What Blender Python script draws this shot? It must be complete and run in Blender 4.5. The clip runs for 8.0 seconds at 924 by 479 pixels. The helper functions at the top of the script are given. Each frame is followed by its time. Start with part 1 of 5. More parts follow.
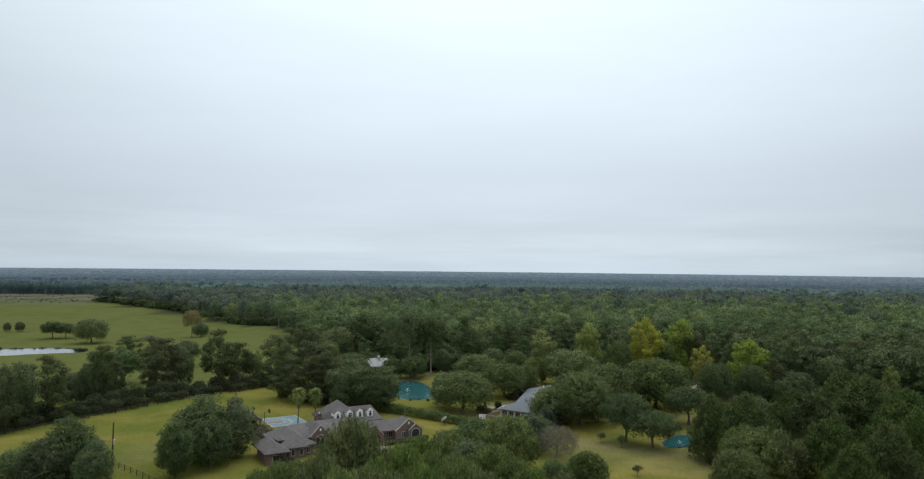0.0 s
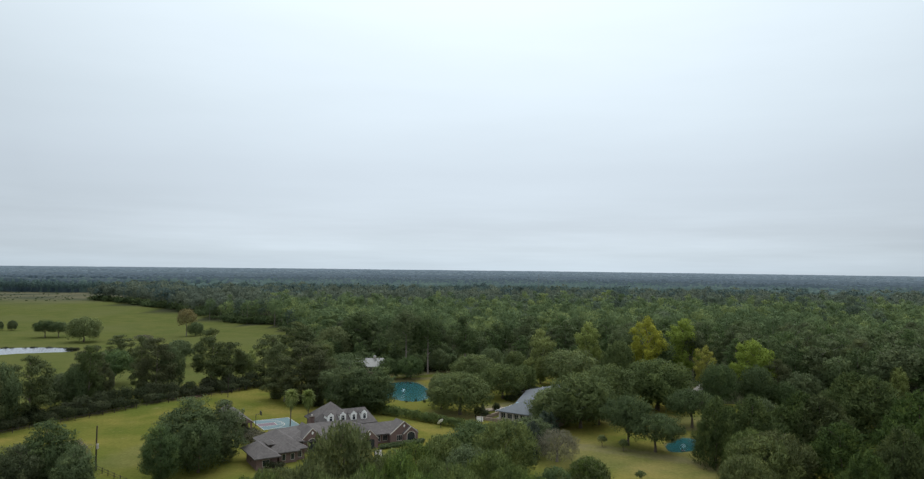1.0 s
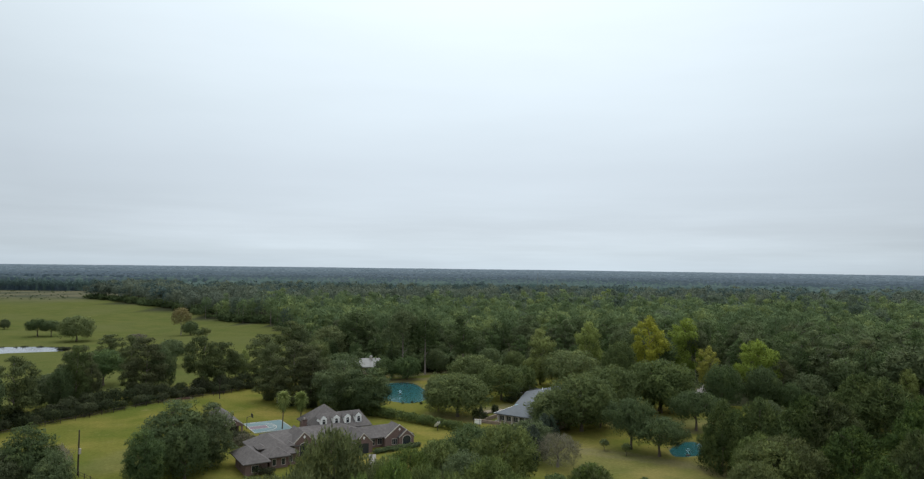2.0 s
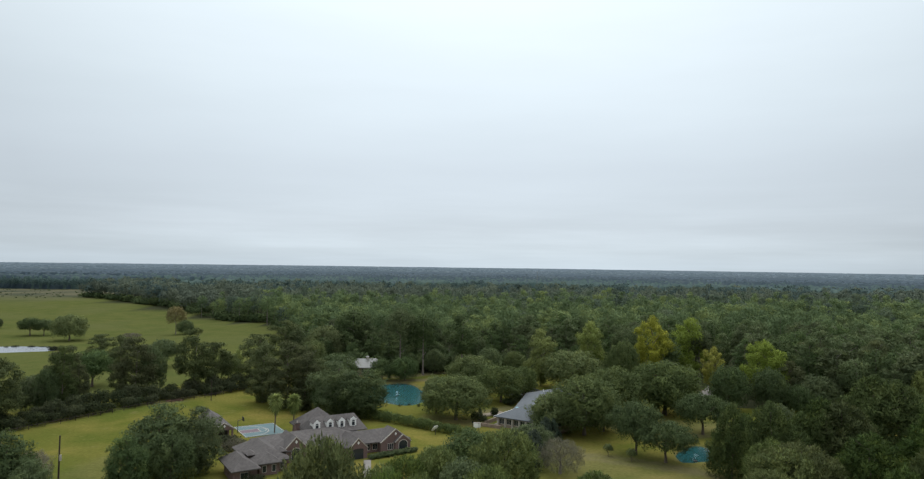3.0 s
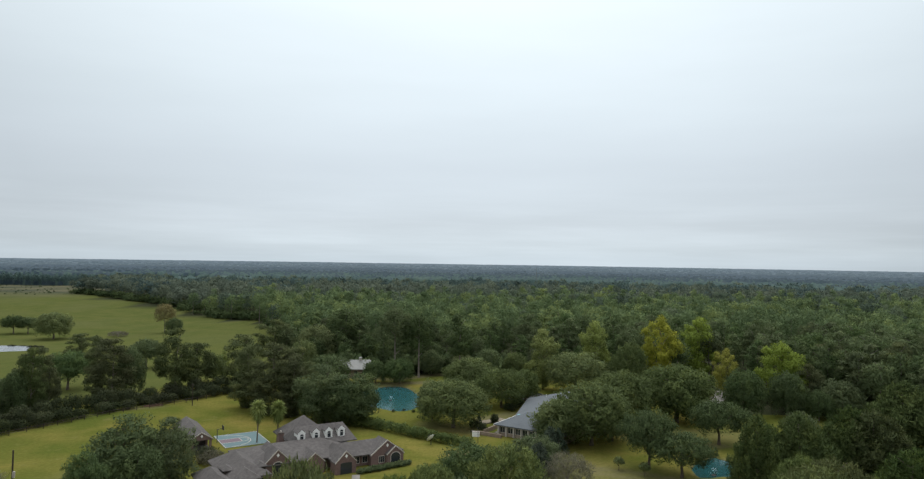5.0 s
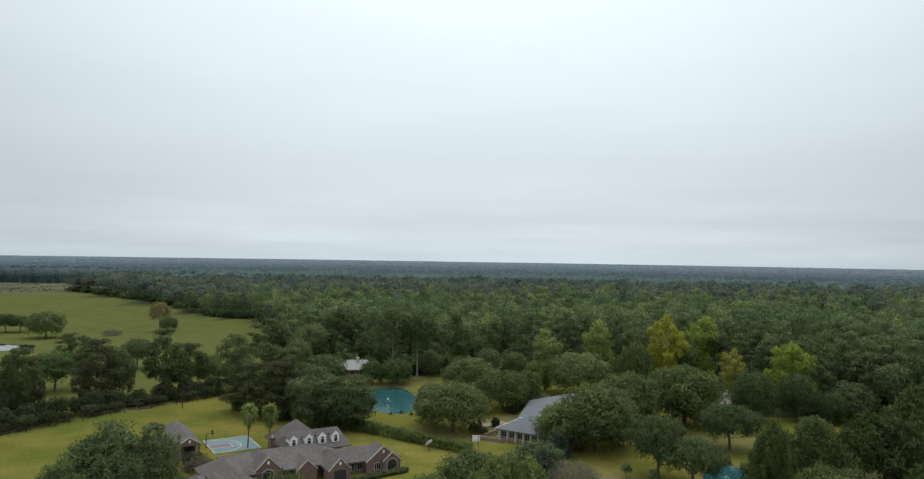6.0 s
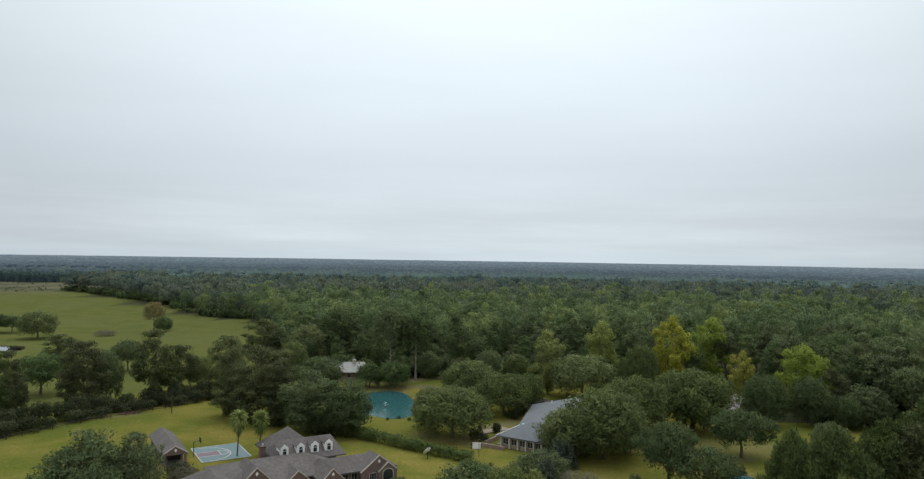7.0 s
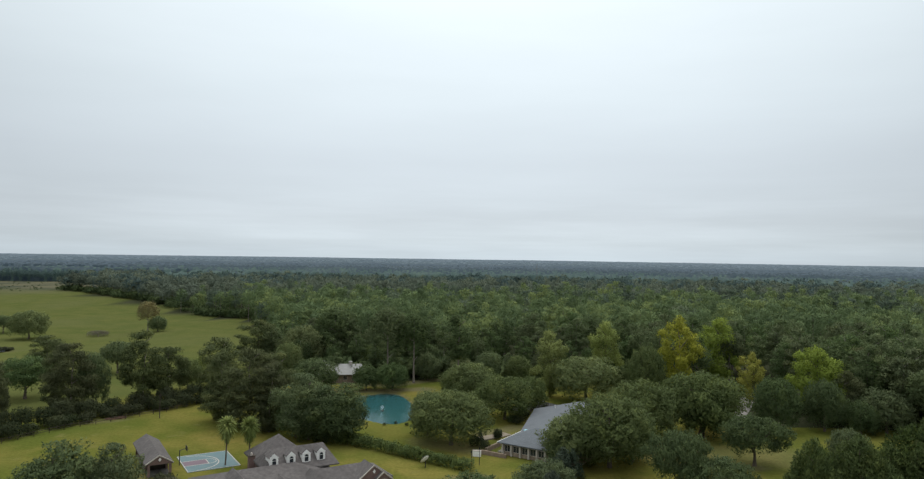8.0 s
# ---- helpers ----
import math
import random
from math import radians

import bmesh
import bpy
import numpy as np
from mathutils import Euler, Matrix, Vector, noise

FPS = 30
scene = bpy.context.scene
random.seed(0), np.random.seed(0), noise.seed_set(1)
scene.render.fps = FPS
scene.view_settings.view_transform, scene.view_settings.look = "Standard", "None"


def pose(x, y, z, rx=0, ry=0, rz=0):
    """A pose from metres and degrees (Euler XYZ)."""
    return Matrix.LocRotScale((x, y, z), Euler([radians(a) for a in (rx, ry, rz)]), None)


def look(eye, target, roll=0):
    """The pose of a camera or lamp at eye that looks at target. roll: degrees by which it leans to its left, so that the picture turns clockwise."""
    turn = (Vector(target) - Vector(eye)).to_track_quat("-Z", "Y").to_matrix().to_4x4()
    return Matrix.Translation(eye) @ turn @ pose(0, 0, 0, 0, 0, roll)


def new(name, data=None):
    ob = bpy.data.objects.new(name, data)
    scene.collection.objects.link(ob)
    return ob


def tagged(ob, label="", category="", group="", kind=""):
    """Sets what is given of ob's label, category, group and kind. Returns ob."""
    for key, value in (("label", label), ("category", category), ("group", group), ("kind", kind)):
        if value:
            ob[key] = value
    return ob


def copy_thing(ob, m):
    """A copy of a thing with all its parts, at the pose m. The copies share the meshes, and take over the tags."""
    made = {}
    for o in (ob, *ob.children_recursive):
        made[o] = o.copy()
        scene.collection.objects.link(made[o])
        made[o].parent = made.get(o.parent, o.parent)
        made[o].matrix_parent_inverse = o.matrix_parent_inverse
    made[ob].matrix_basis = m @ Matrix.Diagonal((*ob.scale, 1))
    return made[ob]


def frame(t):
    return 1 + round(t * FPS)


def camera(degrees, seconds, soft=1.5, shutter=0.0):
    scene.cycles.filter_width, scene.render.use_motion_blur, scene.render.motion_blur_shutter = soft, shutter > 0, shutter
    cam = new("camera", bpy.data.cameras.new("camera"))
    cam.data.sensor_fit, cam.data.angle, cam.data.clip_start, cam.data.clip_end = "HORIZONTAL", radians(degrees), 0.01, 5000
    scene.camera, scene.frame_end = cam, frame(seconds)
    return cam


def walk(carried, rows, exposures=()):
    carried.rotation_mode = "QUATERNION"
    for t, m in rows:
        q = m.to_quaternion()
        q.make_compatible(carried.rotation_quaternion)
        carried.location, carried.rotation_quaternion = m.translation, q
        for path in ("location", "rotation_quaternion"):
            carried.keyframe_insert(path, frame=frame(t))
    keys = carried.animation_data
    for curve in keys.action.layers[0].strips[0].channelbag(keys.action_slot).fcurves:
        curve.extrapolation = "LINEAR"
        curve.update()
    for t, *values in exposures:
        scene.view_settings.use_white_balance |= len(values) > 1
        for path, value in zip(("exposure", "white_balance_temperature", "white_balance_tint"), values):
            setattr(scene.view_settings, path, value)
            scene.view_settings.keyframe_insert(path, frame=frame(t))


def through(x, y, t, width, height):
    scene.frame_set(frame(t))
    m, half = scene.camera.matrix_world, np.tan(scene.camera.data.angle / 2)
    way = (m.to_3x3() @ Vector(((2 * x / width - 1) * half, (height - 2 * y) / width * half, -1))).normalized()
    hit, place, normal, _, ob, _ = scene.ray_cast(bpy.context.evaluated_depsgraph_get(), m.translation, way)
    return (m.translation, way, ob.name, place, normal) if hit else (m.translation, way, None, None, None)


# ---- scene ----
cam = camera(67, 8.0, soft=1.25)
walk(cam, [
    (0.0, look((0.00, 0.00, 45.00), (-0.00, 99.92, 49.01), 0.61)),
    (0.5, look((0.19, 2.81, 44.94), (0.29, 102.73, 48.86), 0.65)),
    (1.0, look((0.37, 5.63, 44.88), (0.57, 105.56, 48.70), 0.68)),
    (1.5, look((0.54, 8.48, 44.81), (0.84, 108.41, 48.53), 0.71)),
    (3.0, look((0.81, 17.93, 44.65), (1.32, 117.87, 48.08), 0.78)),
    (3.5, look((0.83, 21.32, 44.63), (1.40, 121.27, 47.93), 0.81)),
    (4.0, look((0.86, 24.75, 44.62), (1.51, 124.69, 47.83), 0.83)),
    (4.5, look((0.88, 28.20, 44.63), (1.62, 128.15, 47.75), 0.86)),
    (6.0, look((0.86, 38.80, 44.60), (1.74, 138.76, 47.20), 0.91)),
    (6.5, look((0.88, 42.48, 44.62), (1.80, 142.45, 47.16), 0.91)),
    (7.0, look((0.90, 46.20, 44.64), (1.84, 146.17, 47.10), 0.89)),
    (7.5, look((0.94, 49.94, 44.64), (1.92, 149.91, 47.00), 0.87)),
    (8.0, look((0.97, 53.69, 44.66), (1.99, 153.66, 46.91), 0.85)),
], exposures=((0.0, 0.0, 6260, 10), (1.5, 0.0, 6310, 10), (4.5, 0.0, 6430, 10), (8.0, 0.0, 6500, 10)))

# ---------------------------------------------------------------- light
SUN_ELEVATION, SUN_AZIMUTH = radians(64), radians(12)      # azimuth from +y towards +x


def sky_world():
    world = bpy.data.worlds.new("overcast_sky")
    world.use_nodes = True
    scene.world = world
    nt = world.node_tree
    nt.nodes.clear()
    N, L = nt.nodes.new, nt.links.new
    out, bg = N("ShaderNodeOutputWorld"), N("ShaderNodeBackground")
    bg.inputs["Strength"].default_value = 0.1
    L(bg.outputs[0], out.inputs[0])
    co = N("ShaderNodeTexCoord")
    sep = N("ShaderNodeSeparateXYZ")
    L(co.outputs["Generated"], sep.inputs[0])
    clear = N("ShaderNodeTexSky")
    clear.sky_type, clear.sun_disc = "NISHITA", False
    clear.sun_elevation, clear.sun_rotation = SUN_ELEVATION, SUN_AZIMUTH
    # the cloud layer: grey towards the horizon, brighter where the sun stands behind it
    ramp = N("ShaderNodeValToRGB")
    stops = ((0.0, (5.5, 6.3, 6.85)), (0.02, (5.75, 6.5, 7.0)), (0.05, (5.75, 6.4, 6.9)), (0.13, (6.05, 6.7, 7.2)),
             (0.22, (6.95, 7.75, 8.2)), (0.36, (8.2, 9.1, 9.5)), (0.5, (9.2, 9.9, 10.2)), (0.75, (13.0, 13.8, 14.2)), (1.0, (16.0, 16.8, 17.0)))
    el = ramp.color_ramp.elements
    while len(el) < len(stops):
        el.new(0.5)
    for e, (p, c) in zip(el, stops):
        e.position, e.color = p, (*c, 1)
    L(sep.outputs["Z"], ramp.inputs[0])
    # soft cloud streaks, drawn out along the horizon
    mp = N("ShaderNodeMapping")
    mp.inputs["Scale"].default_value = (1.6, 1.6, 9.0)
    L(co.outputs["Generated"], mp.inputs[0])
    n1 = N("ShaderNodeTexNoise")
    n1.inputs["Scale"].default_value, n1.inputs["Detail"].default_value, n1.inputs["Roughness"].default_value = 1.7, 5, 0.5
    L(mp.outputs[0], n1.inputs["Vector"])
    band = N("ShaderNodeMapRange")
    band.inputs[1].default_value, band.inputs[2].default_value = 0.3, 0.7
    band.inputs[3].default_value, band.inputs[4].default_value = 0.975, 1.025
    L(n1.outputs[0], band.inputs[0])
    # the veiled sun's brighter patch
    dot = N("ShaderNodeVectorMath")
    dot.operation = "DOT_PRODUCT"
    dot.inputs[1].default_value = (0.03, 0.953, 0.3)
    L(co.outputs["Generated"], dot.inputs[0])
    glow = N("ShaderNodeMapRange")
    glow.inputs[1].default_value, glow.inputs[2].default_value = 0.82, 1.0
    glow.inputs[3].default_value, glow.inputs[4].default_value = 0.95, 1.2
    L(dot.outputs["Value"], glow.inputs[0])
    mul = N("ShaderNodeMath")
    mul.operation = "MULTIPLY"
    L(band.outputs[0], mul.inputs[0]), L(glow.outputs[0], mul.inputs[1])
    # thin wisps low over the horizon
    mp2 = N("ShaderNodeMapping")
    mp2.inputs["Location"].default_value, mp2.inputs["Scale"].default_value = (0.7, 0.2, 0.4), (3.2, 3.2, 42.0)
    L(co.outputs["Generated"], mp2.inputs[0])
    n2 = N("ShaderNodeTexNoise")
    n2.inputs["Scale"].default_value, n2.inputs["Detail"].default_value, n2.inputs["Roughness"].default_value = 1.0, 5, 0.55
    L(mp2.outputs[0], n2.inputs["Vector"])
    wisp = N("ShaderNodeMapRange")
    wisp.inputs[1].default_value, wisp.inputs[2].default_value = 0.35, 0.7
    wisp.inputs[3].default_value, wisp.inputs[4].default_value = -0.05, 0.09
    L(n2.outputs[0], wisp.inputs[0])
    low = N("ShaderNodeMapRange")
    low.inputs[1].default_value, low.inputs[2].default_value = 0.12, 0.03
    L(sep.outputs["Z"], low.inputs[0])
    ws = N("ShaderNodeMath")
    ws.operation = "MULTIPLY_ADD"
    ws.inputs[2].default_value = 1.0
    L(wisp.outputs[0], ws.inputs[0]), L(low.outputs[0], ws.inputs[1])
    mul2 = N("ShaderNodeMath")
    mul2.operation = "MULTIPLY"
    L(mul.outputs[0], mul2.inputs[0]), L(ws.outputs[0], mul2.inputs[1])
    sc = N("ShaderNodeVectorMath")
    sc.operation = "SCALE"
    L(ramp.outputs[0], sc.inputs[0]), L(mul2.outputs[0], sc.inputs["Scale"])
    mix = N("ShaderNodeMix")
    mix.data_type = "RGBA"
    mix.inputs["Factor"].default_value = 0.95
    L(clear.outputs[0], mix.inputs["A"]), L(sc.outputs[0], mix.inputs["B"])
    L(mix.outputs["Result"], bg.inputs[0])


sky_world()
sun_data = bpy.data.lights.new("sun", "SUN")
sun_data.energy, sun_data.angle, sun_data.color = 1.5, radians(60), (1.0, 0.97, 0.92)
sun = new("sun", sun_data)
sun.matrix_world = look((40 * math.sin(SUN_AZIMUTH), 40 * math.cos(SUN_AZIMUTH), 200 + 40 * math.tan(SUN_ELEVATION)), (0, 0, 200))


# ---------------------------------------------------------------- materials
def material(name, rough=0.8, spec=0.3, metal=0.0):
    m = bpy.data.materials.new(name)
    m.use_nodes = True
    b = m.node_tree.nodes["Principled BSDF"]
    b.inputs["Roughness"].default_value, b.inputs["Metallic"].default_value = rough, metal
    b.inputs["Specular IOR Level"].default_value = spec
    return m, m.node_tree, b


def node(nt, kind, **inputs):
    n = nt.nodes.new(kind)
    for k, v in inputs.items():
        n.inputs[k].default_value = v
    return n


def noise_tex(nt, scale, detail=4, rough=0.55, coords="Object"):
    co = nt.nodes.new("ShaderNodeTexCoord")
    n = node(nt, "ShaderNodeTexNoise", Scale=scale, Detail=detail, Roughness=rough)
    nt.links.new(co.outputs[coords], n.inputs["Vector"])
    return n


def mixed(nt, fac, a, b, lo=0.0, hi=1.0):
    """Mixes the colours or sockets a and b by fac, stretched from lo..hi to 0..1."""
    r = nt.nodes.new("ShaderNodeMapRange")
    r.inputs[1].default_value, r.inputs[2].default_value = lo, hi
    nt.links.new(fac, r.inputs[0])
    m = nt.nodes.new("ShaderNodeMix")
    m.data_type = "RGBA"
    nt.links.new(r.outputs[0], m.inputs["Factor"])
    for key, v in (("A", a), ("B", b)):
        if isinstance(v, tuple):
            m.inputs[key].default_value = (*v, 1)
        else:
            nt.links.new(v, m.inputs[key])
    return m.outputs["Result"]


def bump(nt, b, height, strength=0.3, dist=0.05):
    n = node(nt, "ShaderNodeBump", Strength=strength, Distance=dist)
    nt.links.new(height, n.inputs["Height"])
    nt.links.new(n.outputs[0], b.inputs["Normal"])


def plain(name, col, col2=None, scale=2.0, rough=0.8, spec=0.3, metal=0.0):
    """A surface with mottling at two scales and a fine relief."""
    m, nt, b = material(name, rough, spec, metal)
    col2 = col2 or tuple(c * 0.75 for c in col)
    n1, n2 = noise_tex(nt, scale, 5), noise_tex(nt, scale * 0.13, 3)
    c = mixed(nt, n1.outputs[0], col, col2, 0.3, 0.7)
    c = mixed(nt, n2.outputs[0], c, tuple(x * 0.85 for x in col2), 0.45, 0.95)
    nt.links.new(c, b.inputs["Base Color"])
    bump(nt, b, n1.outputs[0], 0.2)
    return m


def leaves(name, dark, mid, light, light_share=0.25, through=0.4, grain=0.4, hue=(0.472, 0.503), value=(0.8, 1.22)):
    """Foliage: each leaf clump has its own shade, each bough and each tree its own tint."""
    m, nt, b = material(name, 0.8, 0.08)
    L = nt.links.new
    geo, info = nt.nodes.new("ShaderNodeNewGeometry"), nt.nodes.new("ShaderNodeObjectInfo")
    half = tuple(0.4 * p + 0.6 * q for p, q in zip(dark, mid))
    c = mixed(nt, geo.outputs["Random Per Island"], half, mid, 0.0, 0.8)
    c = mixed(nt, geo.outputs["Random Per Island"], c, light, 1 - light_share, 1.5)
    wide = noise_tex(nt, 0.012, 5, 0.7)
    c = mixed(nt, wide.outputs[0], c, dark, 0.5, 0.8)
    # every bough has its own tint, stored with its leaves
    at = nt.nodes.new("ShaderNodeAttribute")
    at.attribute_name = "tint"
    c = mixed(nt, at.outputs["Fac"], c, tuple(x * 0.8 for x in dark), 0.5, -0.1)
    c = mixed(nt, at.outputs["Fac"], c, tuple(x * k for x, k in zip(light, (1.15, 1.1, 0.9))), 0.5, 1.15)
    hsv = nt.nodes.new("ShaderNodeHueSaturation")
    for i, (lo, hi) in enumerate((hue, (0.92, 1.15), value)):
        r = nt.nodes.new("ShaderNodeMapRange")
        r.inputs[3].default_value, r.inputs[4].default_value = lo, hi
        if i == 2:
            frac = nt.nodes.new("ShaderNodeMath")
            frac.operation = "PINGPONG"
            frac.inputs[1].default_value = 0.37
            L(info.outputs["Random"], frac.inputs[0])
            r.inputs[2].default_value = 0.37
            L(frac.outputs[0], r.inputs[0])
        else:
            L(info.outputs["Random"], r.inputs[0])
        L(r.outputs[0], hsv.inputs[("Hue", "Saturation", "Value")[i]])
    # single leaves and needles within a clump
    fine = noise_tex(nt, 1.9, 3, 0.6)
    dim = nt.nodes.new("ShaderNodeMix")
    dim.data_type, dim.blend_type = "RGBA", "MULTIPLY"
    dim.inputs["Factor"].default_value = grain
    L(c, dim.inputs["A"])
    L(mixed(nt, fine.outputs[0], (0.4, 0.42, 0.45), (1.6, 1.55, 1.45), 0.33, 0.67), dim.inputs["B"])
    L(dim.outputs["Result"], hsv.inputs["Color"])
    L(hsv.outputs[0], b.inputs["Base Color"])
    tr = nt.nodes.new("ShaderNodeBsdfTranslucent")
    L(hsv.outputs[0], tr.inputs[0])
    mx = nt.nodes.new("ShaderNodeMixShader")
    mx.inputs[0].default_value = through
    L(b.outputs[0], mx.inputs[1]), L(tr.outputs[0], mx.inputs[2])
    L(mx.outputs[0], nt.nodes["Material Output"].inputs[0])
    return m


LEAF = {
    "oak": leaves("oak_leaves", (0.077, 0.108, 0.049), (0.12, 0.156, 0.066), (0.178, 0.218, 0.088)),
    "darkoak": leaves("dark_leaves", (0.0601, 0.0879, 0.0461), (0.0899, 0.126, 0.0593), (0.133, 0.175, 0.0789)),
    "pine": leaves("pine_needles", (0.0567, 0.0764, 0.0378), (0.0875, 0.112, 0.0489), (0.128, 0.152, 0.0657)),
    "shrubtree": leaves("young_pine_needles", (0.0619, 0.094, 0.0378), (0.108, 0.149, 0.0518), (0.176, 0.221, 0.0725), 0.3),
    "spire": leaves("dark_pine_needles", (0.039, 0.062, 0.026), (0.067, 0.098, 0.036), (0.114, 0.147, 0.05), 0.3),
    "cedar": leaves("cedar_leaves", (0.0424, 0.0639, 0.0489), (0.0658, 0.0922, 0.0634), (0.095, 0.125, 0.0806)),
    "bare": leaves("bare_twigs", (0.134, 0.131, 0.101), (0.181, 0.175, 0.131), (0.227, 0.22, 0.163)),
    "poplar": leaves("yellow_green_leaves", (0.113, 0.141, 0.0403), (0.176, 0.214, 0.0607), (0.251, 0.293, 0.0895), 0.4, hue=(0.496, 0.508), value=(1.05, 1.3)),
    "yellow": leaves("yellow_leaves", (0.165, 0.172, 0.04), (0.24, 0.24, 0.062), (0.305, 0.292, 0.084), 0.45, hue=(0.496, 0.508), value=(1.05, 1.3)),
    "brown": leaves("russet_leaves", (0.125, 0.122, 0.055), (0.185, 0.175, 0.075), (0.245, 0.228, 0.1)),
    "palm": leaves("palm_fronds", (0.147, 0.191, 0.0641), (0.202, 0.255, 0.0926), (0.255, 0.305, 0.128)),
    "hedge": leaves("hedge_leaves", (0.034, 0.046, 0.026), (0.054, 0.068, 0.036), (0.08, 0.095, 0.05)),
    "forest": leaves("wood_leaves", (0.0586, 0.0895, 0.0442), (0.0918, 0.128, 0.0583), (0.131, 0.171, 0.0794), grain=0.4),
    # distance haze is tinted into these leaf colours, bluer from band to band
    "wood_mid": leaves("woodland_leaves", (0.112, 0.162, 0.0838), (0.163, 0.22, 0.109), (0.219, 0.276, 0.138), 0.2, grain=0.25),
    "wood_far": leaves("thin_haze_wood_leaves", (0.0909, 0.123, 0.0907), (0.126, 0.166, 0.121), (0.161, 0.201, 0.145), 0.1, grain=0.2),
    "wood_between": leaves("haze_grey_wood_leaves", (0.0655, 0.104, 0.099), (0.0853, 0.129, 0.128), (0.111, 0.159, 0.152), 0.05, grain=0.2),
    "wood_farther": leaves("hazed_pine_leaves", (0.0496, 0.0703, 0.0896), (0.0619, 0.086, 0.109), (0.0785, 0.104, 0.129), 0.05, grain=0.2),
    "wood_edge": leaves("haze_blue_wood_leaves", (0.0782, 0.106, 0.139), (0.0966, 0.126, 0.163), (0.11, 0.143, 0.183), 0.05, grain=0.15),
    "wood_last": leaves("haze_pale_pine_leaves", (0.13, 0.165, 0.216), (0.16, 0.2, 0.254), (0.18, 0.22, 0.281), 0.05, grain=0.15),
}
BARK = plain("bark", (0.14, 0.11, 0.085), (0.08, 0.065, 0.05), 3.0, 0.95)
PALE_BARK = plain("pale_bark", (0.22, 0.19, 0.165), (0.14, 0.12, 0.1), 3.0, 0.95)


# ---------------------------------------------------------------- helpers for meshes
def part(name, bm, mat, parent=None, label=""):
    me = bpy.data.meshes.new(name)
    bm.normal_update()
    bm.to_mesh(me)
    bm.free()
    me.materials.append(mat)
    ob = new(name, me)
    if parent:
        ob.parent = parent
    return tagged(ob, label)


def loose_mesh(name, verts, normals, tint, mats, pick=None, per=3):
    """A mesh of loose polygons of per corners; the corners' normals round off the shading of a crown."""
    n = len(verts) // per
    me = bpy.data.meshes.new(name)
    me.vertices.add(len(verts)), me.loops.add(len(verts)), me.polygons.add(n)
    me.vertices.foreach_set("co", np.ascontiguousarray(verts, dtype=np.float32).ravel())
    me.loops.foreach_set("vertex_index", np.arange(len(verts), dtype=np.int32))
    me.polygons.foreach_set("loop_start", np.arange(0, len(verts), per, dtype=np.int32))
    for mat in mats:
        me.materials.append(mat)
    if pick is not None:
        me.polygons.foreach_set("material_index", np.ascontiguousarray(pick, dtype=np.int32))
    me.update(calc_edges=True)
    me.attributes.new("tint", "FLOAT", "POINT").data.foreach_set("value", np.ascontiguousarray(tint, dtype=np.float32))
    me.normals_split_custom_set_from_vertices(normals.tolist())
    return me


def box(bm, x0, x1, y0, y1, z0, z1):
    vs = [bm.verts.new((x, y, z)) for z in (z0, z1) for x, y in ((x0, y0), (x1, y0), (x1, y1), (x0, y1))]
    for f in ((3, 2, 1, 0), (4, 5, 6, 7), (0, 1, 5, 4), (1, 2, 6, 5), (2, 3, 7, 6), (3, 0, 4, 7)):
        bm.faces.new([vs[i] for i in f])
    return bm


def solid(bm, pts, faces):
    vs = [bm.verts.new(p) for p in pts]
    for f in faces:
        bm.faces.new([vs[i] for i in f])
    bmesh.ops.recalc_face_normals(bm, faces=bm.faces)
    return bm


def tube(bm, p, q, r0, r1, sides=6):
    """A tapered round bar from p to q."""
    p, q = Vector(p), Vector(q)
    a = (q - p).to_track_quat("Z", "Y").to_matrix()
    rings = []
    for c, r in ((p, r0), (q, r1)):
        rings.append([bm.verts.new(c + a @ Vector((r * math.cos(k * math.tau / sides), r * math.sin(k * math.tau / sides), 0))) for k in range(sides)])
    for k in range(sides):
        j = (k + 1) % sides
        bm.faces.new((rings[0][k], rings[0][j], rings[1][j], rings[1][k]))
    bm.faces.new(rings[1]), bm.faces.new(rings[0][::-1])
    return bm


def thing(name, m, label, category, group="", kind=""):
    e = new(name)
    e.empty_display_size = 0.5
    e.matrix_basis = m
    return tagged(e, label, category, group, kind)


# ---------------------------------------------------------------- ground
def smooth(a, b, v):
    t = min(1.0, max(0.0, (v - a) / (b - a)))
    return t * t * (3 - 2 * t)


PONDS = {           # centre, half-axes, turn in degrees, drop of the water
    "house_pond": (-20.5, 260.5, 11.5, 19.5, 12, 0.5),
    "right_pond": (58.5, 186.5, 4.2, 8.5, -30, 0.5),
    "field_pond": (-236, 357, 36, 17.5, 25, 0.6),
}


def pond_depth(x, y):
    d = 0.0
    for cx, cy, a, b, turn, drop in PONDS.values():
        c, s = math.cos(radians(turn)), math.sin(radians(turn))
        u, v = ((x - cx) * c + (y - cy) * s) / a, (-(x - cx) * s + (y - cy) * c) / b
        ang = math.atan2(v, u)
        r = math.hypot(u, v) / (1 + 0.07 * math.sin(3 * ang + cx) + 0.05 * math.sin(5 * ang + cy))
        d = max(d, 1.6 * smooth(1.12, 0.8, r))
    return d


def ground_z(x, y):
    fall = -5.0 * smooth(-115, -205, x) * smooth(340, 430, y) * smooth(700, 560, y)
    return fall + 0.25 * noise.noise((x * 0.02, y * 0.02, 0)) - pond_depth(x, y)


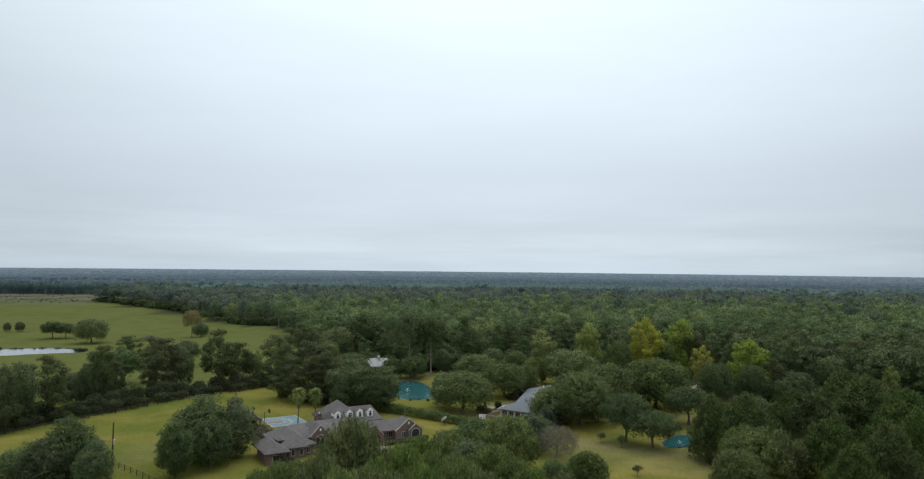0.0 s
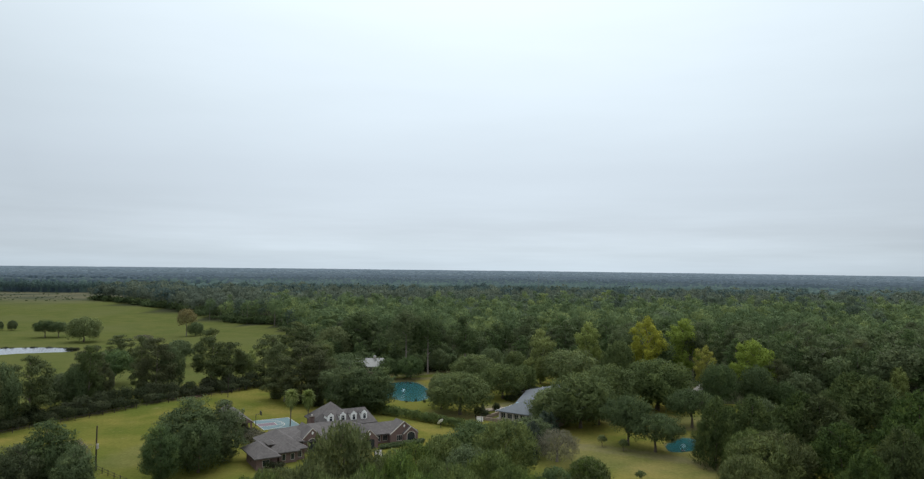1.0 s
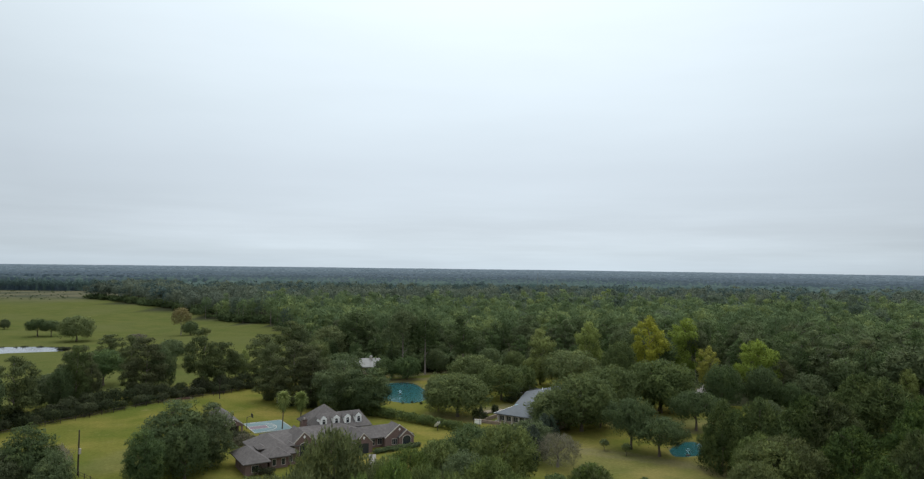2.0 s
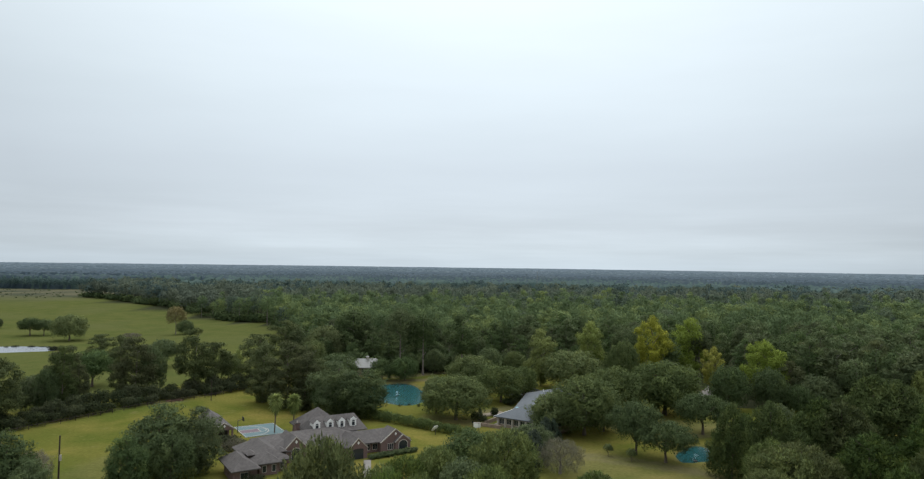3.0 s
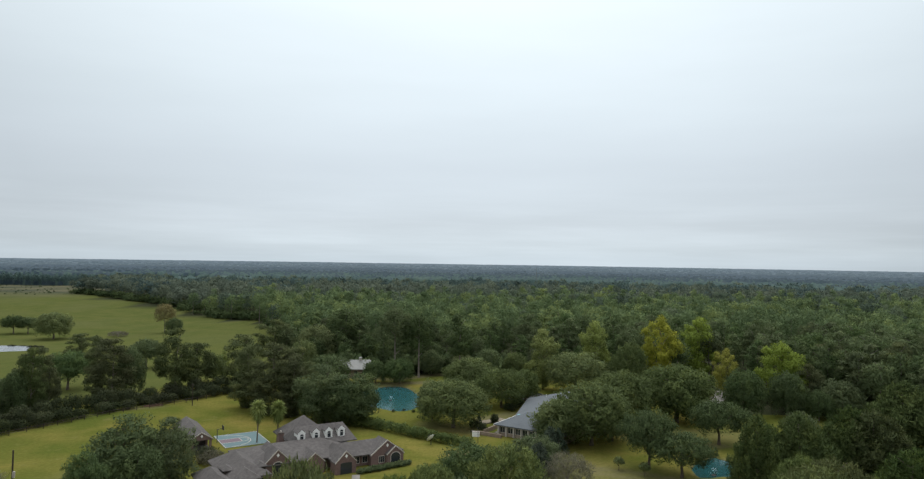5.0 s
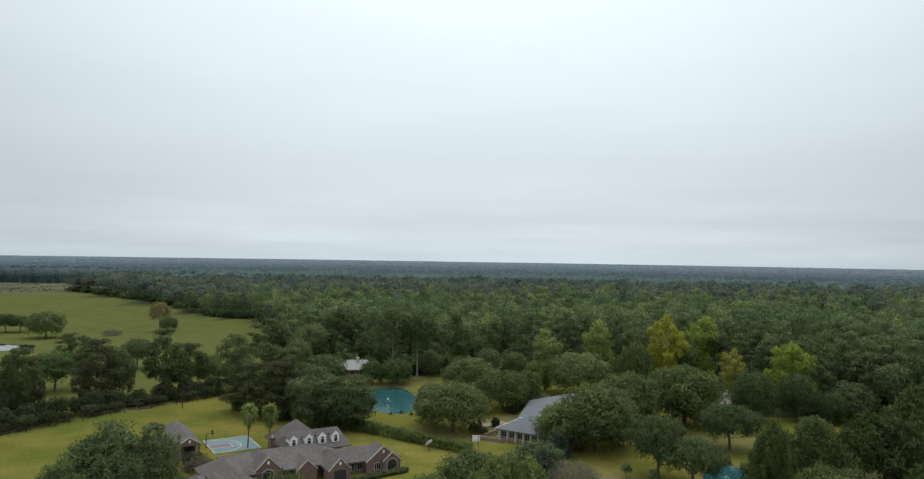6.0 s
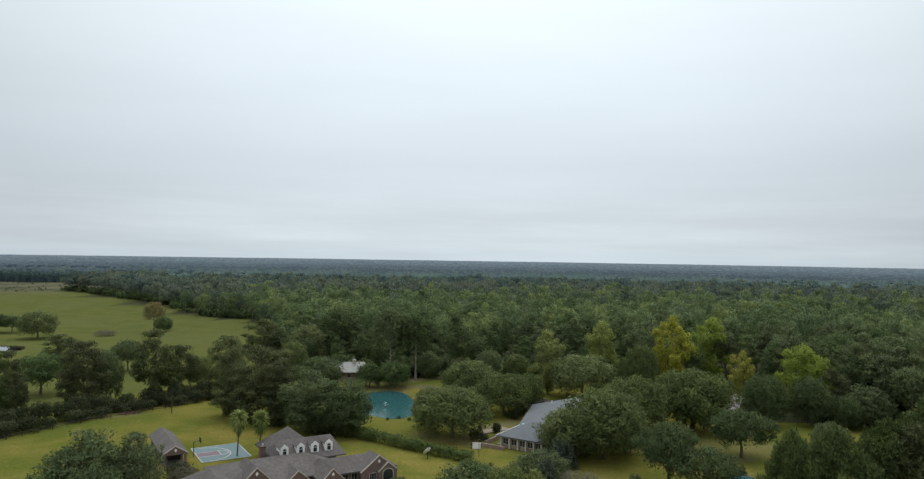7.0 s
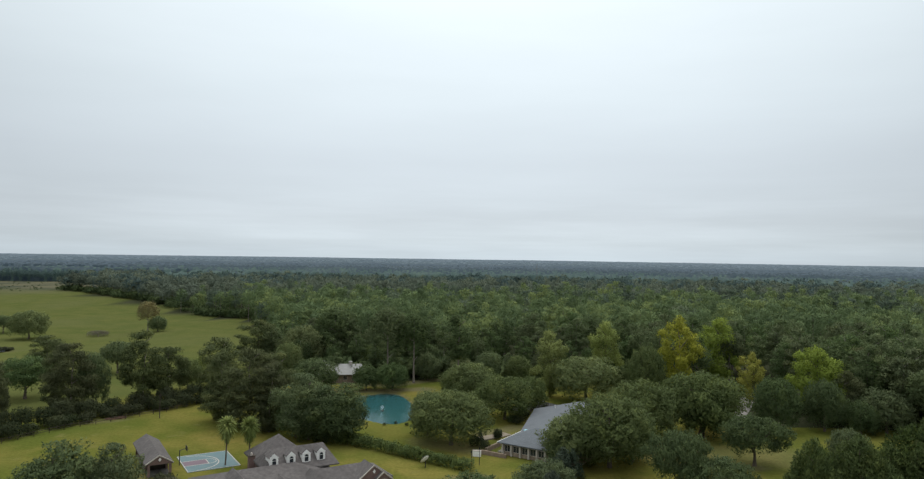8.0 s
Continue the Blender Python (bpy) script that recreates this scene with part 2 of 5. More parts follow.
def wood_edge(y):
    """The x at which the wood begins behind the pasture."""
    pts = ((300, -62), (340, -72), (420, -95), (529, -139), (564, -172), (614, -220), (661, -262), (725, -328), (783, -384), (830, -440))
    for (y0, x0), (y1, x1) in zip(pts, pts[1:]):
        if y <= y1:
            return x0 + (x1 - x0) * (y - y0) / (y1 - y0)
    return None


def in_woods(x, y):
    if y < 830:
        if x < 72:
            return y > 300 and x > wood_edge(y) + 6 * noise.noise((x * 0.05, y * 0.05, 3))
        if y < 240:
            return x > 116 + 0.5 * (240 - y) and y > 70
        return True
    if x < -430 and y < 1010:
        return False
    if -900 < x < -520 and 1120 < y < 1330:
        return False
    return True


def bare_soil(x, y):
    """Worn earth: tracks, tree beds and thin patches in the grass."""
    s = 0.0
    for x0, y0, x1, y1, w, k in ((29, 184.5, 42, 179.5, 1.6, 0.8), (42, 179.5, 53, 172.5, 1.8, 0.9), (53, 172.5, 60, 161, 2.2, 0.9), (-36, 295, -20, 291.5, 2.5, 0.9), (-20, 291.5, -4, 306, 2.5, 0.9),
                                 (-60, 190, -75, 202, 3.0, 0.5), (2.7, 192.8, 6, 194, 3.0, 0.9), (65.4, 204.2, 66.4, 204.2, 2.8, 0.9), (80, 254, 92, 271, 2.5, 0.8), (9, 229, 18, 236, 3.0, 0.8),
                                 (-5, 222, 6, 216, 4.5, 0.6), (-86, 239.5, -92, 236, 2.0, 0.5), (30, 176, 58, 165, 13, 0.35), (30, 181, 62, 165, 1.5, 0.8), (50, 215, 75, 212, 9, 0.45), (-75, 165, -70, 185, 6, 0.3), (-35, 281, -8, 286, 3.0, 1.0)):
        dx, dy = x1 - x0, y1 - y0
        e = min(1.0, max(0.0, ((x - x0) * dx + (y - y0) * dy) / (dx * dx + dy * dy)))
        q = math.hypot(x - x0 - e * dx, y - y0 - e * dy) + 0.9 * noise.noise((x * 0.35, y * 0.35, 2))
        s = max(s, k * smooth(w * 1.5, w * 0.5, q))
    return s


def build_ground():
    def axis(lo, hi, step, far_lo, far_hi):
        mid = list(np.arange(lo, hi + 0.01, step))
        up, s, v = [], step, hi
        while v < far_hi:
            s = min(s * 1.22, 400)
            v = min(v + s, far_hi)
            up.append(v)
        down, s, v = [], step, lo
        while v > far_lo:
            s = min(s * 1.22, 400)
            v = max(v - s, far_lo)
            down.append(v)
        return np.array(down[::-1] + mid + up)

    xs, ys = axis(-150, 110, 1.5, -5000, 5000), axis(130, 330, 1.5, -3000, 5000)
    nx, ny = len(xs), len(ys)
    verts = [(x, y, ground_z(x, y)) for y in ys for x in xs]
    faces = [(j * nx + i, j * nx + i + 1, (j + 1) * nx + i + 1, (j + 1) * nx + i) for j in range(ny - 1) for i in range(nx - 1)]
    me = bpy.data.meshes.new("ground")
    me.from_pydata(verts, [], faces)
    w, l, d, u = [], [], [], []
    for x, y, z in verts:
        w.append(1.0 if in_woods(x, y) else 0.0)
        # the mown yards round the houses; the pasture begins past the hedgerow
        l.append(smooth(-6, 6, (x + 118) * 0.58 - (y - 195) * 0.42 + 18) * smooth(330, 300, y))
        p = pond_depth(x, y)
        u.append(smooth(740, 800, y) * smooth(1400, 1350, y) * smooth(-380, -420, x))
        d.append(max(smooth(0.02, 0.5, p), bare_soil(x, y)))
    for name, values in (("wood", w), ("lawn", l), ("mud", d), ("rough", u)):
        me.attributes.new(name, "FLOAT", "POINT").data.foreach_set("value", values)
    m, nt, b = material("grass_and_soil", 1.0, 0.0)
    L = nt.links.new

    def attr(name):
        a = nt.nodes.new("ShaderNodeAttribute")
        a.attribute_name = name
        return a.outputs["Fac"]

    fine, coarse, wide = noise_tex(nt, 1.3, 6, 0.65), noise_tex(nt, 0.08, 5, 0.6), noise_tex(nt, 0.016, 4)
    past = mixed(nt, coarse.outputs[0], (0.0685, 0.0827, 0.0248), (0.0893, 0.0952, 0.0305), 0.35, 0.65)
    past = mixed(nt, wide.outputs[0], past, (0.0893, 0.0952, 0.0363), 0.45, 0.8)
    yard = mixed(nt, coarse.outputs[0], (0.09, 0.1, 0.02), (0.162, 0.138, 0.036), 0.37, 0.63)
    yard = mixed(nt, wide.outputs[0], yard, (0.074, 0.09, 0.019), 0.46, 0.68)
    thin = noise_tex(nt, 0.19, 4, 0.6)
    yard = mixed(nt, thin.outputs[0], yard, (0.15, 0.135, 0.05), 0.6, 0.8)
    c = mixed(nt, attr("lawn"), past, yard)
    litter = mixed(nt, coarse.outputs[0], (0.032, 0.036, 0.0192), (0.0448, 0.048, 0.0272), 0.35, 0.65)
    c = mixed(nt, attr("wood"), c, litter, 0.3, 0.7)
    weeds = mixed(nt, wide.outputs[0], (0.056, 0.062, 0.042), (0.104, 0.098, 0.062), 0.4, 0.6)
    c = mixed(nt, attr("rough"), c, weeds)
    soil = mixed(nt, coarse.outputs[0], (0.112, 0.104, 0.0496), (0.148, 0.132, 0.068), 0.35, 0.65)
    c = mixed(nt, attr("mud"), c, soil)
    tuft = mixed(nt, fine.outputs[0], (0.0, 0.0, 0.0), (1.0, 1.0, 1.0), 0.25, 0.75)
    shade = nt.nodes.new("ShaderNodeMix")
    shade.data_type, shade.blend_type = "RGBA", "OVERLAY"
    shade.inputs["Factor"].default_value = 0.22
    L(c, shade.inputs["A"]), L(tuft, shade.inputs["B"])
    L(shade.outputs["Result"], b.inputs["Base Color"])
    bump(nt, b, fine.outputs[0], 0.4, 0.2)
    me.materials.append(m)
    return tagged(new("ground", me), "rolling mown grass, pasture and woodland floor", "ground", kind="structure")


build_ground()


def water(name, label, col):
    m, nt, b = material(name + "_water", 0.08, 0.75)
    n = noise_tex(nt, 0.25, 3)
    L = nt.links.new
    L(mixed(nt, n.outputs[0], col, tuple(c * 1.25 for c in col), 0.3, 0.7), b.inputs["Base Color"])
    r = noise_tex(nt, 2.2, 3)
    bump(nt, b, r.outputs[0], 0.45, 0.06)
    cx, cy, a, bb, turn, drop = PONDS[name]
    bm = bmesh.new()
    vs = [bm.verts.new((1.1 * a * math.cos(k * math.tau / 64), 1.1 * bb * math.sin(k * math.tau / 64), 0)) for k in range(64)]
    bm.faces.new(vs)
    ob = part("water", bm, m)
    ob.matrix_basis = pose(cx, cy, ground_z(cx, cy) + 1.6 - drop, 0, 0, turn)
    return tagged(ob, label, "pond", kind="structure")


water("house_pond", "small pond of still teal-green water", (0.022, 0.08, 0.085))
water("right_pond", "teal pond half hidden by trees", (0.014, 0.062, 0.066))
water("field_pond", "pale grey pond in the pasture", (0.10, 0.11, 0.12))


# ---------------------------------------------------------------- trees
def unit(a):
    return a / (np.linalg.norm(a, axis=-1, keepdims=True) + 1e-9)


def foliage(rng, lobes, count, size, up=0.35, loose=0.45, spiky=0.25, thin=0.42, bend=0.4, inner=0.18, whole=0.75):
    """A crown of count small leaf clumps, standing over the lobes (x, y, z, rx, ry, rz), and fewer, larger ones inside, so that it closes.
    Gives the triangles' corners, their normals and tints."""
    lobes = np.array(lobes, dtype=float)
    mid, rad = lobes[:, :3], lobes[:, 3:]
    area = (rad[:, 0] * rad[:, 1] + rad[:, 0] * rad[:, 2]) ** 0.9
    heart = (mid * area[:, None]).sum(0) / area.sum()
    shade_of = 0.5 + 0.1 * rng.normal(size=len(lobes))
    n = int(count * 2.2)
    k = rng.choice(len(lobes), n, p=area / area.sum())
    d = rng.normal(size=(n, 3))
    d[:, 2] += up
    d = unit(d)
    p = mid[k] + d * rad[k] * (0.5 + 0.66 * rng.random(n) ** 0.7)[:, None]
    # boughs bend the lobes out of round
    f = 1.1 / rad[:, 0].mean()
    p = p + np.array([noise.noise_vector(Vector(q) * f) for q in p]) * (bend * rad[k, :1])
    hid = np.zeros(n, dtype=bool)
    for j in range(len(lobes)):
        hid |= ((((p - mid[j]) / rad[j]) ** 2).sum(1) < 0.4) & (k != j)
    keep = np.nonzero(~hid)[0][:count]
    p, k, d = p[keep], k[keep], d[keep]
    m = int(count * inner)
    ki = rng.choice(len(lobes), m, p=area / area.sum())
    di = unit(rng.normal(size=(m, 3)))
    p = np.concatenate((p, mid[ki] + di * rad[ki] * (0.55 * rng.random(m) ** 0.5)[:, None]))
    k, d = np.concatenate((k, ki)), np.concatenate((d, di))
    n = len(p)
    out = unit(d / rad[k] * rad[k].mean(1)[:, None])
    face = unit(out + loose * rng.normal(size=(n, 3)))
    a = unit(np.cross(face, rng.normal(size=(n, 3))) * (1 - spiky) + (out + (0, 0, 0.6)) * spiky)
    b = unit(np.cross(face, a))
    s = size * (0.6 + 0.8 * rng.random(n))
    s[n - m:] *= 1.5
    s = s[:, None]
    tri = np.stack([p - a * 0.5 * s + b * thin * s, p - a * 0.5 * s - b * thin * s, p + a * 0.9 * s], 1).reshape(-1, 3)
    nrm = unit(1.1 * out + whole * unit(p - heart) + 0.5 * face + (0, 0, 0.3))
    return tri, np.repeat(nrm, 3, axis=0), np.repeat(shade_of[k] + 0.06 * rng.normal(size=n), 3)


def dome_lobes(rng, h, r, low=0.08, n=20, spread_low=-0.7, lump=0.36):
    """A broad, rounded crown: lobes over an egg that starts low and bulges unevenly."""
    zc, zr = h * (low + 0.98) / 2, h * (0.98 - low) / 2
    lobes = [(0, 0, zc, r * 0.66, r * 0.66, zr * 0.72)]
    for i in range(n):
        e = spread_low + (1 - spread_low) * (i + 0.6) / n
        a = i * 2.4 + rng.random() * 0.8
        s = r * (lump - 0.15 * lump * max(0, e)) * (0.55 + 0.75 * rng.random())
        sz = s * (0.7 + 0.25 * rng.random()) * zr / (0.62 * r)
        ring = math.sqrt(max(0.0, 1 - (e if e > 0 else 0.72 * e) ** 2)) * (0.78 + 0.34 * rng.random())
        lobes.append(((r - s) * ring * math.cos(a), (r - s) * ring * math.sin(a), zc + (zr - sz) * e * (0.94 + 0.1 * rng.random()), s, s, sz))
    return lobes


def cone_lobes(rng, h, r, low=0.05, n=18, power=0.75, fine=1.0):
    """A dense crown that is widest low down and ends in a soft point."""
    lobes = []
    for i in range(n):
        e = i / (n - 1)
        a = i * 2.4 + rng.random()
        reach, s = r * (1 - 0.34 * fine) * (1 - e) ** power, fine * r * (0.4 - 0.22 * e) * (0.8 + 0.4 * rng.random())
        lobes.append((reach * math.cos(a), reach * math.sin(a), h * (low + 0.12 + (0.85 - low) * e), s, s, s * 0.9 + 0.04 * h))
    return lobes


def trunk_mesh(rng, h, r, base, top, limbs, reach):
    """A tapered, slightly crooked trunk with limbs into the crown."""
    bm = bmesh.new()
    pts, n = [], 5
    for i in range(n + 1):
        e = i / n
        pts.append(Vector((0.05 * r * e * rng.normal(), 0.05 * r * e * rng.normal(), h * top * e - 0.3 * (i == 0))))
    for i in range(n):
        tube(bm, pts[i], pts[i + 1], base * (1.35 if i == 0 else 1 - 0.16 * i), base * (1 - 0.16 * (i + 1)), 7)
    for i in range(limbs):
        e = 0.35 + 0.6 * i / max(1, limbs - 1)
        k = min(n - 1, int(e * n))
        p = pts[k].lerp(pts[k + 1], e * n - k)
        a = i * 2.4 + rng.random()
        out = Vector((math.cos(a), math.sin(a), 0.55 + 0.5 * rng.random()))
        mid = p + out * (reach * 0.5)
        q = mid + Vector((math.cos(a) * 0.8, math.sin(a) * 0.8, 0.75)) * (reach * 0.45)
        tube(bm, p, mid, base * 0.42, base * 0.28, 5), tube(bm, mid, q, base * 0.28, base * 0.1, 5)
    return bm


# kind: reference height and radius, leaf clumps, their size, label, category
TREES = {
    "oak": (13, 8, 10125, 0.33, "broad live oak with a rounded grey-green crown", "tree"),
    "darkoak": (12, 7, 8775, 0.32, "dense dark green broadleaf tree", "tree"),
    "lone": (11, 8, 8775, 0.32, "spreading oak with a bare forked trunk on the lawn", "tree"),
    "pine": (18, 7, 10125, 0.36, "tall loblolly pine with an open tufted crown", "tree"),
    "shrubtree": (13, 7.5, 10125, 0.40, "bushy bright green young pine in a thicket", "tree"),
    "spire": (13, 7.5, 10125, 0.40, "dark green young pine with a pointed top", "tree"),
    "cedar": (7, 3.2, 2640, 0.24, "narrow dark green cedar", "tree"),
    "bare": (7, 6, 9000, 0.42, "leafless grey-brown tree with fine twigs", "tree"),
    "poplar": (19, 7, 9450, 0.36, "tall tree with fresh yellow-green leaves", "tree"),
    "yellow": (22, 7.5, 9450, 0.38, "tall tree with bright yellow autumn leaves", "tree"),
    "brown": (16, 6.5, 4600, 0.42, "russet half-bare tree standing in the pasture", "tree"),
    "orchard": (3, 1.5, 960, 0.16, "small round fruit tree on the lawn", "tree"),
    "yardtree": (14, 7.0, 12150, 0.30, "large dense dark green tree in the yard", "tree"),
    "shrub": (4, 3, 1200, 0.26, "dark tangled shrub in the hedgerow", "shrub"),
    "forest": (20, 4.6, 1800, 0.46, "tall slim woodland pine", "tree"),
}
VARIANTS = {}


def tuft_lobes(rng, h, r, low=0.3, levels=7, wide_at=0.35, top=0.45, tuft=0.35, tall=0.45):
    """A pine's crown: storeys of separate rounded tufts on level boughs, with dark gaps between, under a blunt, uneven top."""
    lobes = [(0, 0, h * (low + 0.93) / 2, r * 0.3, r * 0.3, h * (0.86 - low) / 2)]
    lean = rng.normal(size=2) * 0.12 * r
    for i in range(levels):
        e = i / (levels - 1)
        span = (1 - wide_at) if e > wide_at else wide_at
        wide = r * (top + (1 - top) * math.sqrt(max(0.0, 1 - ((e - wide_at) / span) ** 2))) * (0.8 + 0.35 * rng.random())
        n = 6 - int(2.6 * e)
        for k in range(n):
            if rng.random() < 0.14:
                continue
            a = i * 1.1 + k * math.tau / n + rng.normal() * 0.35
            s = r * (tuft - 0.2 * tuft * e) * (0.7 + 0.6 * rng.random())
            reach = max(0.0, wide - 0.8 * s) * (0.75 + 0.35 * rng.random()) if e < 0.97 else 0.25 * r * rng.random()
            z = h * (low + (0.93 - low) * e + 0.025 * rng.normal()) + 0.1 * reach
            lobes.append((reach * math.cos(a) + lean[0] * e, reach * math.sin(a) + lean[1] * e, min(z, h * 0.965), s, s, s * tall + 0.006 * h))
    return lobes


def build_tree(kind, variant):
    h, r, count, size, label, cat = TREES[kind]
    rng = np.random.default_rng(hash_of(kind) + 17 * variant)
    if kind == "pine":
        lobes, tr = tuft_lobes(rng, h, r, 0.06 + 0.08 * (variant % 3), 9, 0.22, 0.3, 0.31), (0.3, 0.9, 6, r * 0.32)
    elif kind == "forest":
        lobes, tr = (tuft_lobes(rng, h, r, 0.36 + 0.05 * variant, 5, 0.4, 0.55, 0.38, 0.75) if variant < 3 else dome_lobes(rng, h, r * 1.1, 0.2 + 0.05 * (variant - 3), 18, -0.6, 0.38)), (0.24, 0.9, 3, r * 0.4)
    elif kind == "yellow":
        lobes, tr = tuft_lobes(rng, h, r, 0.2, 9, 0.5, 0.55, 0.29, 0.7), (0.34, 0.8, 8, r * 0.6)
    elif kind == "poplar":
        lobes, tr = tuft_lobes(rng, h, r, 0.12 + 0.08 * variant, 9, 0.35, 0.4, 0.32, 0.7), (0.32, 0.85, 7, r * 0.5)
    elif kind == "brown":
        lobes, tr = dome_lobes(rng, h, r, 0.3, 22, -0.6, 0.34), (0.3, 0.85, 8, r * 0.6)
    elif kind == "shrubtree":
        lobes, tr = dome_lobes(rng, h, r, -0.06, 80, -0.9, 0.19 + 0.02 * variant), (0.26, 0.85, 3, r * 0.3)
    elif kind == "spire":
        lobes, tr = cone_lobes(rng, h, r, -0.02, 60, 0.5, 0.6) + dome_lobes(rng, h * 0.8, r * 0.95, -0.06, 30, -0.9, 0.2), (0.26, 0.85, 3, r * 0.3)
    elif kind == "cedar":
        lobes, tr = cone_lobes(rng, h, r, -0.04, 14, 0.9), (0.14, 0.8, 0, 1)
    elif kind == "lone":
        lobes, tr = dome_lobes(rng, h, r * 1.04, 0.2, 38, -0.75, 0.27), (0.42, 0.6, 7, r * 0.62)
    elif kind == "orchard":
        lobes, tr = dome_lobes(rng, h, r, 0.28, 9), (0.08, 0.6, 4, r * 0.4)
    elif kind == "shrub":
        lobes, tr = dome_lobes(rng, h, r, -0.12, 14, -0.5, 0.42), (0.1, 0.5, 3, r * 0.4)
    elif kind == "yardtree":
        lobes, tr = dome_lobes(rng, h, r * 0.95, 0.02, 36, -0.8, 0.27) + tuft_lobes(rng, h * 1.02, r * 1.05, 0.12, 6, 0.3, 0.35)[1:], (0.32, 0.9, 5, r * 0.4)
    elif kind == "darkoak":
        lobes, tr = dome_lobes(rng, h, r, 0.0, 56, -0.9, 0.27), (0.32, 0.7, 4, r * 0.4)
    else:
        lobes, tr = dome_lobes(rng, h, r, 0.06, 56, -0.85, 0.28), (0.36, 0.65, 5, r * 0.5)
    up, loose, spiky, thin, bend = {"pine": (0.4, 0.5, 0.4, 0.34, 0.22), "yellow": (0.4, 0.5, 0.2, 0.45, 0.3), "forest": (0.6, 0.45, 0.3, 0.4, 0.25), "shrubtree": (0.4, 0.5, 0.6, 0.28, 0.4), "spire": (0.4, 0.5, 0.6, 0.28, 0.4),
                                    "bare": (0.2, 1.2, 0.5, 0.07, 0.4), "brown": (0.3, 0.8, 0.2, 0.4, 0.4)}.get(kind, (0.35, 0.45, 0.25, 0.42, 0.4))
    name = {"forest": "pine_tree", "pine": "pine_tree", "cedar": "cedar_tree", "shrub": "shrub"}.get(kind, "tree")
    root = thing(name, Matrix(), label, cat)
    part("trunk", trunk_mesh(rng, h, r, *tr), PALE_BARK if kind in ("pine", "forest", "brown", "bare", "yellow") else BARK, root)
    verts, ways, tint = foliage(rng, lobes, count, size, up, loose, spiky, thin, bend, 0.0 if kind in ("bare", "brown") else 0.18)
    crown = new("crown", loose_mesh("crown", verts, ways, tint, [LEAF[{"lone": "darkoak", "orchard": "oak", "shrub": "hedge", "yardtree": "darkoak"}.get(kind, kind)]]))
    crown.parent = root
    return root


def hash_of(word):
    return sum(ord(c) * (i + 3) for i, c in enumerate(word))


def plant(kind, x, y, h, r, group="", fuller=0.94):
    """A tree of that kind, at its height and crown radius."""
    n = {"forest": 6, "pine": 5, "oak": 4}.get(kind, 3 if kind in ("lone", "yardtree", "poplar", "darkoak", "shrubtree", "spire", "shrub") else 1)
    v = random.randrange(n)
    h0, r0 = TREES[kind][:2]
    r *= 1.0 if kind == "forest" else fuller
    m = pose(x, y, ground_z(x, y), 0, 0, random.uniform(0, 360)) @ Matrix.Diagonal((r / r0, r / r0, h / h0, 1))
    if (kind, v) in VARIANTS:
        ob = copy_thing(VARIANTS[kind, v], Matrix())
    else:
        ob = VARIANTS[kind, v] = build_tree(kind, v)
    ob.matrix_basis = m
    if group:
        ob["group"] = group
    return ob


# yard beside the house
for row in (
    ("yardtree", -80.0, 144.1, 12.5, 6.7),
    ("yardtree", -81.7, 138.2, 10.0, 5.3),
    ("yardtree", -70.9, 136.8, 10.0, 4.6),
    ("darkoak", -80.0, 143.3, 9.0, 5.4),
    ("yardtree", -60.0, 162.1, 14.0, 7.9),
    ("yardtree", -52.8, 165.6, 13.0, 5.9),
    ("yardtree", -59.9, 149.0, 11.5, 4.7),
    ("darkoak", -55.2, 156.9, 11.5, 6.0),
    ("darkoak", -88.5, 141.3, 8.0, 5.4),
):
    plant(*row)
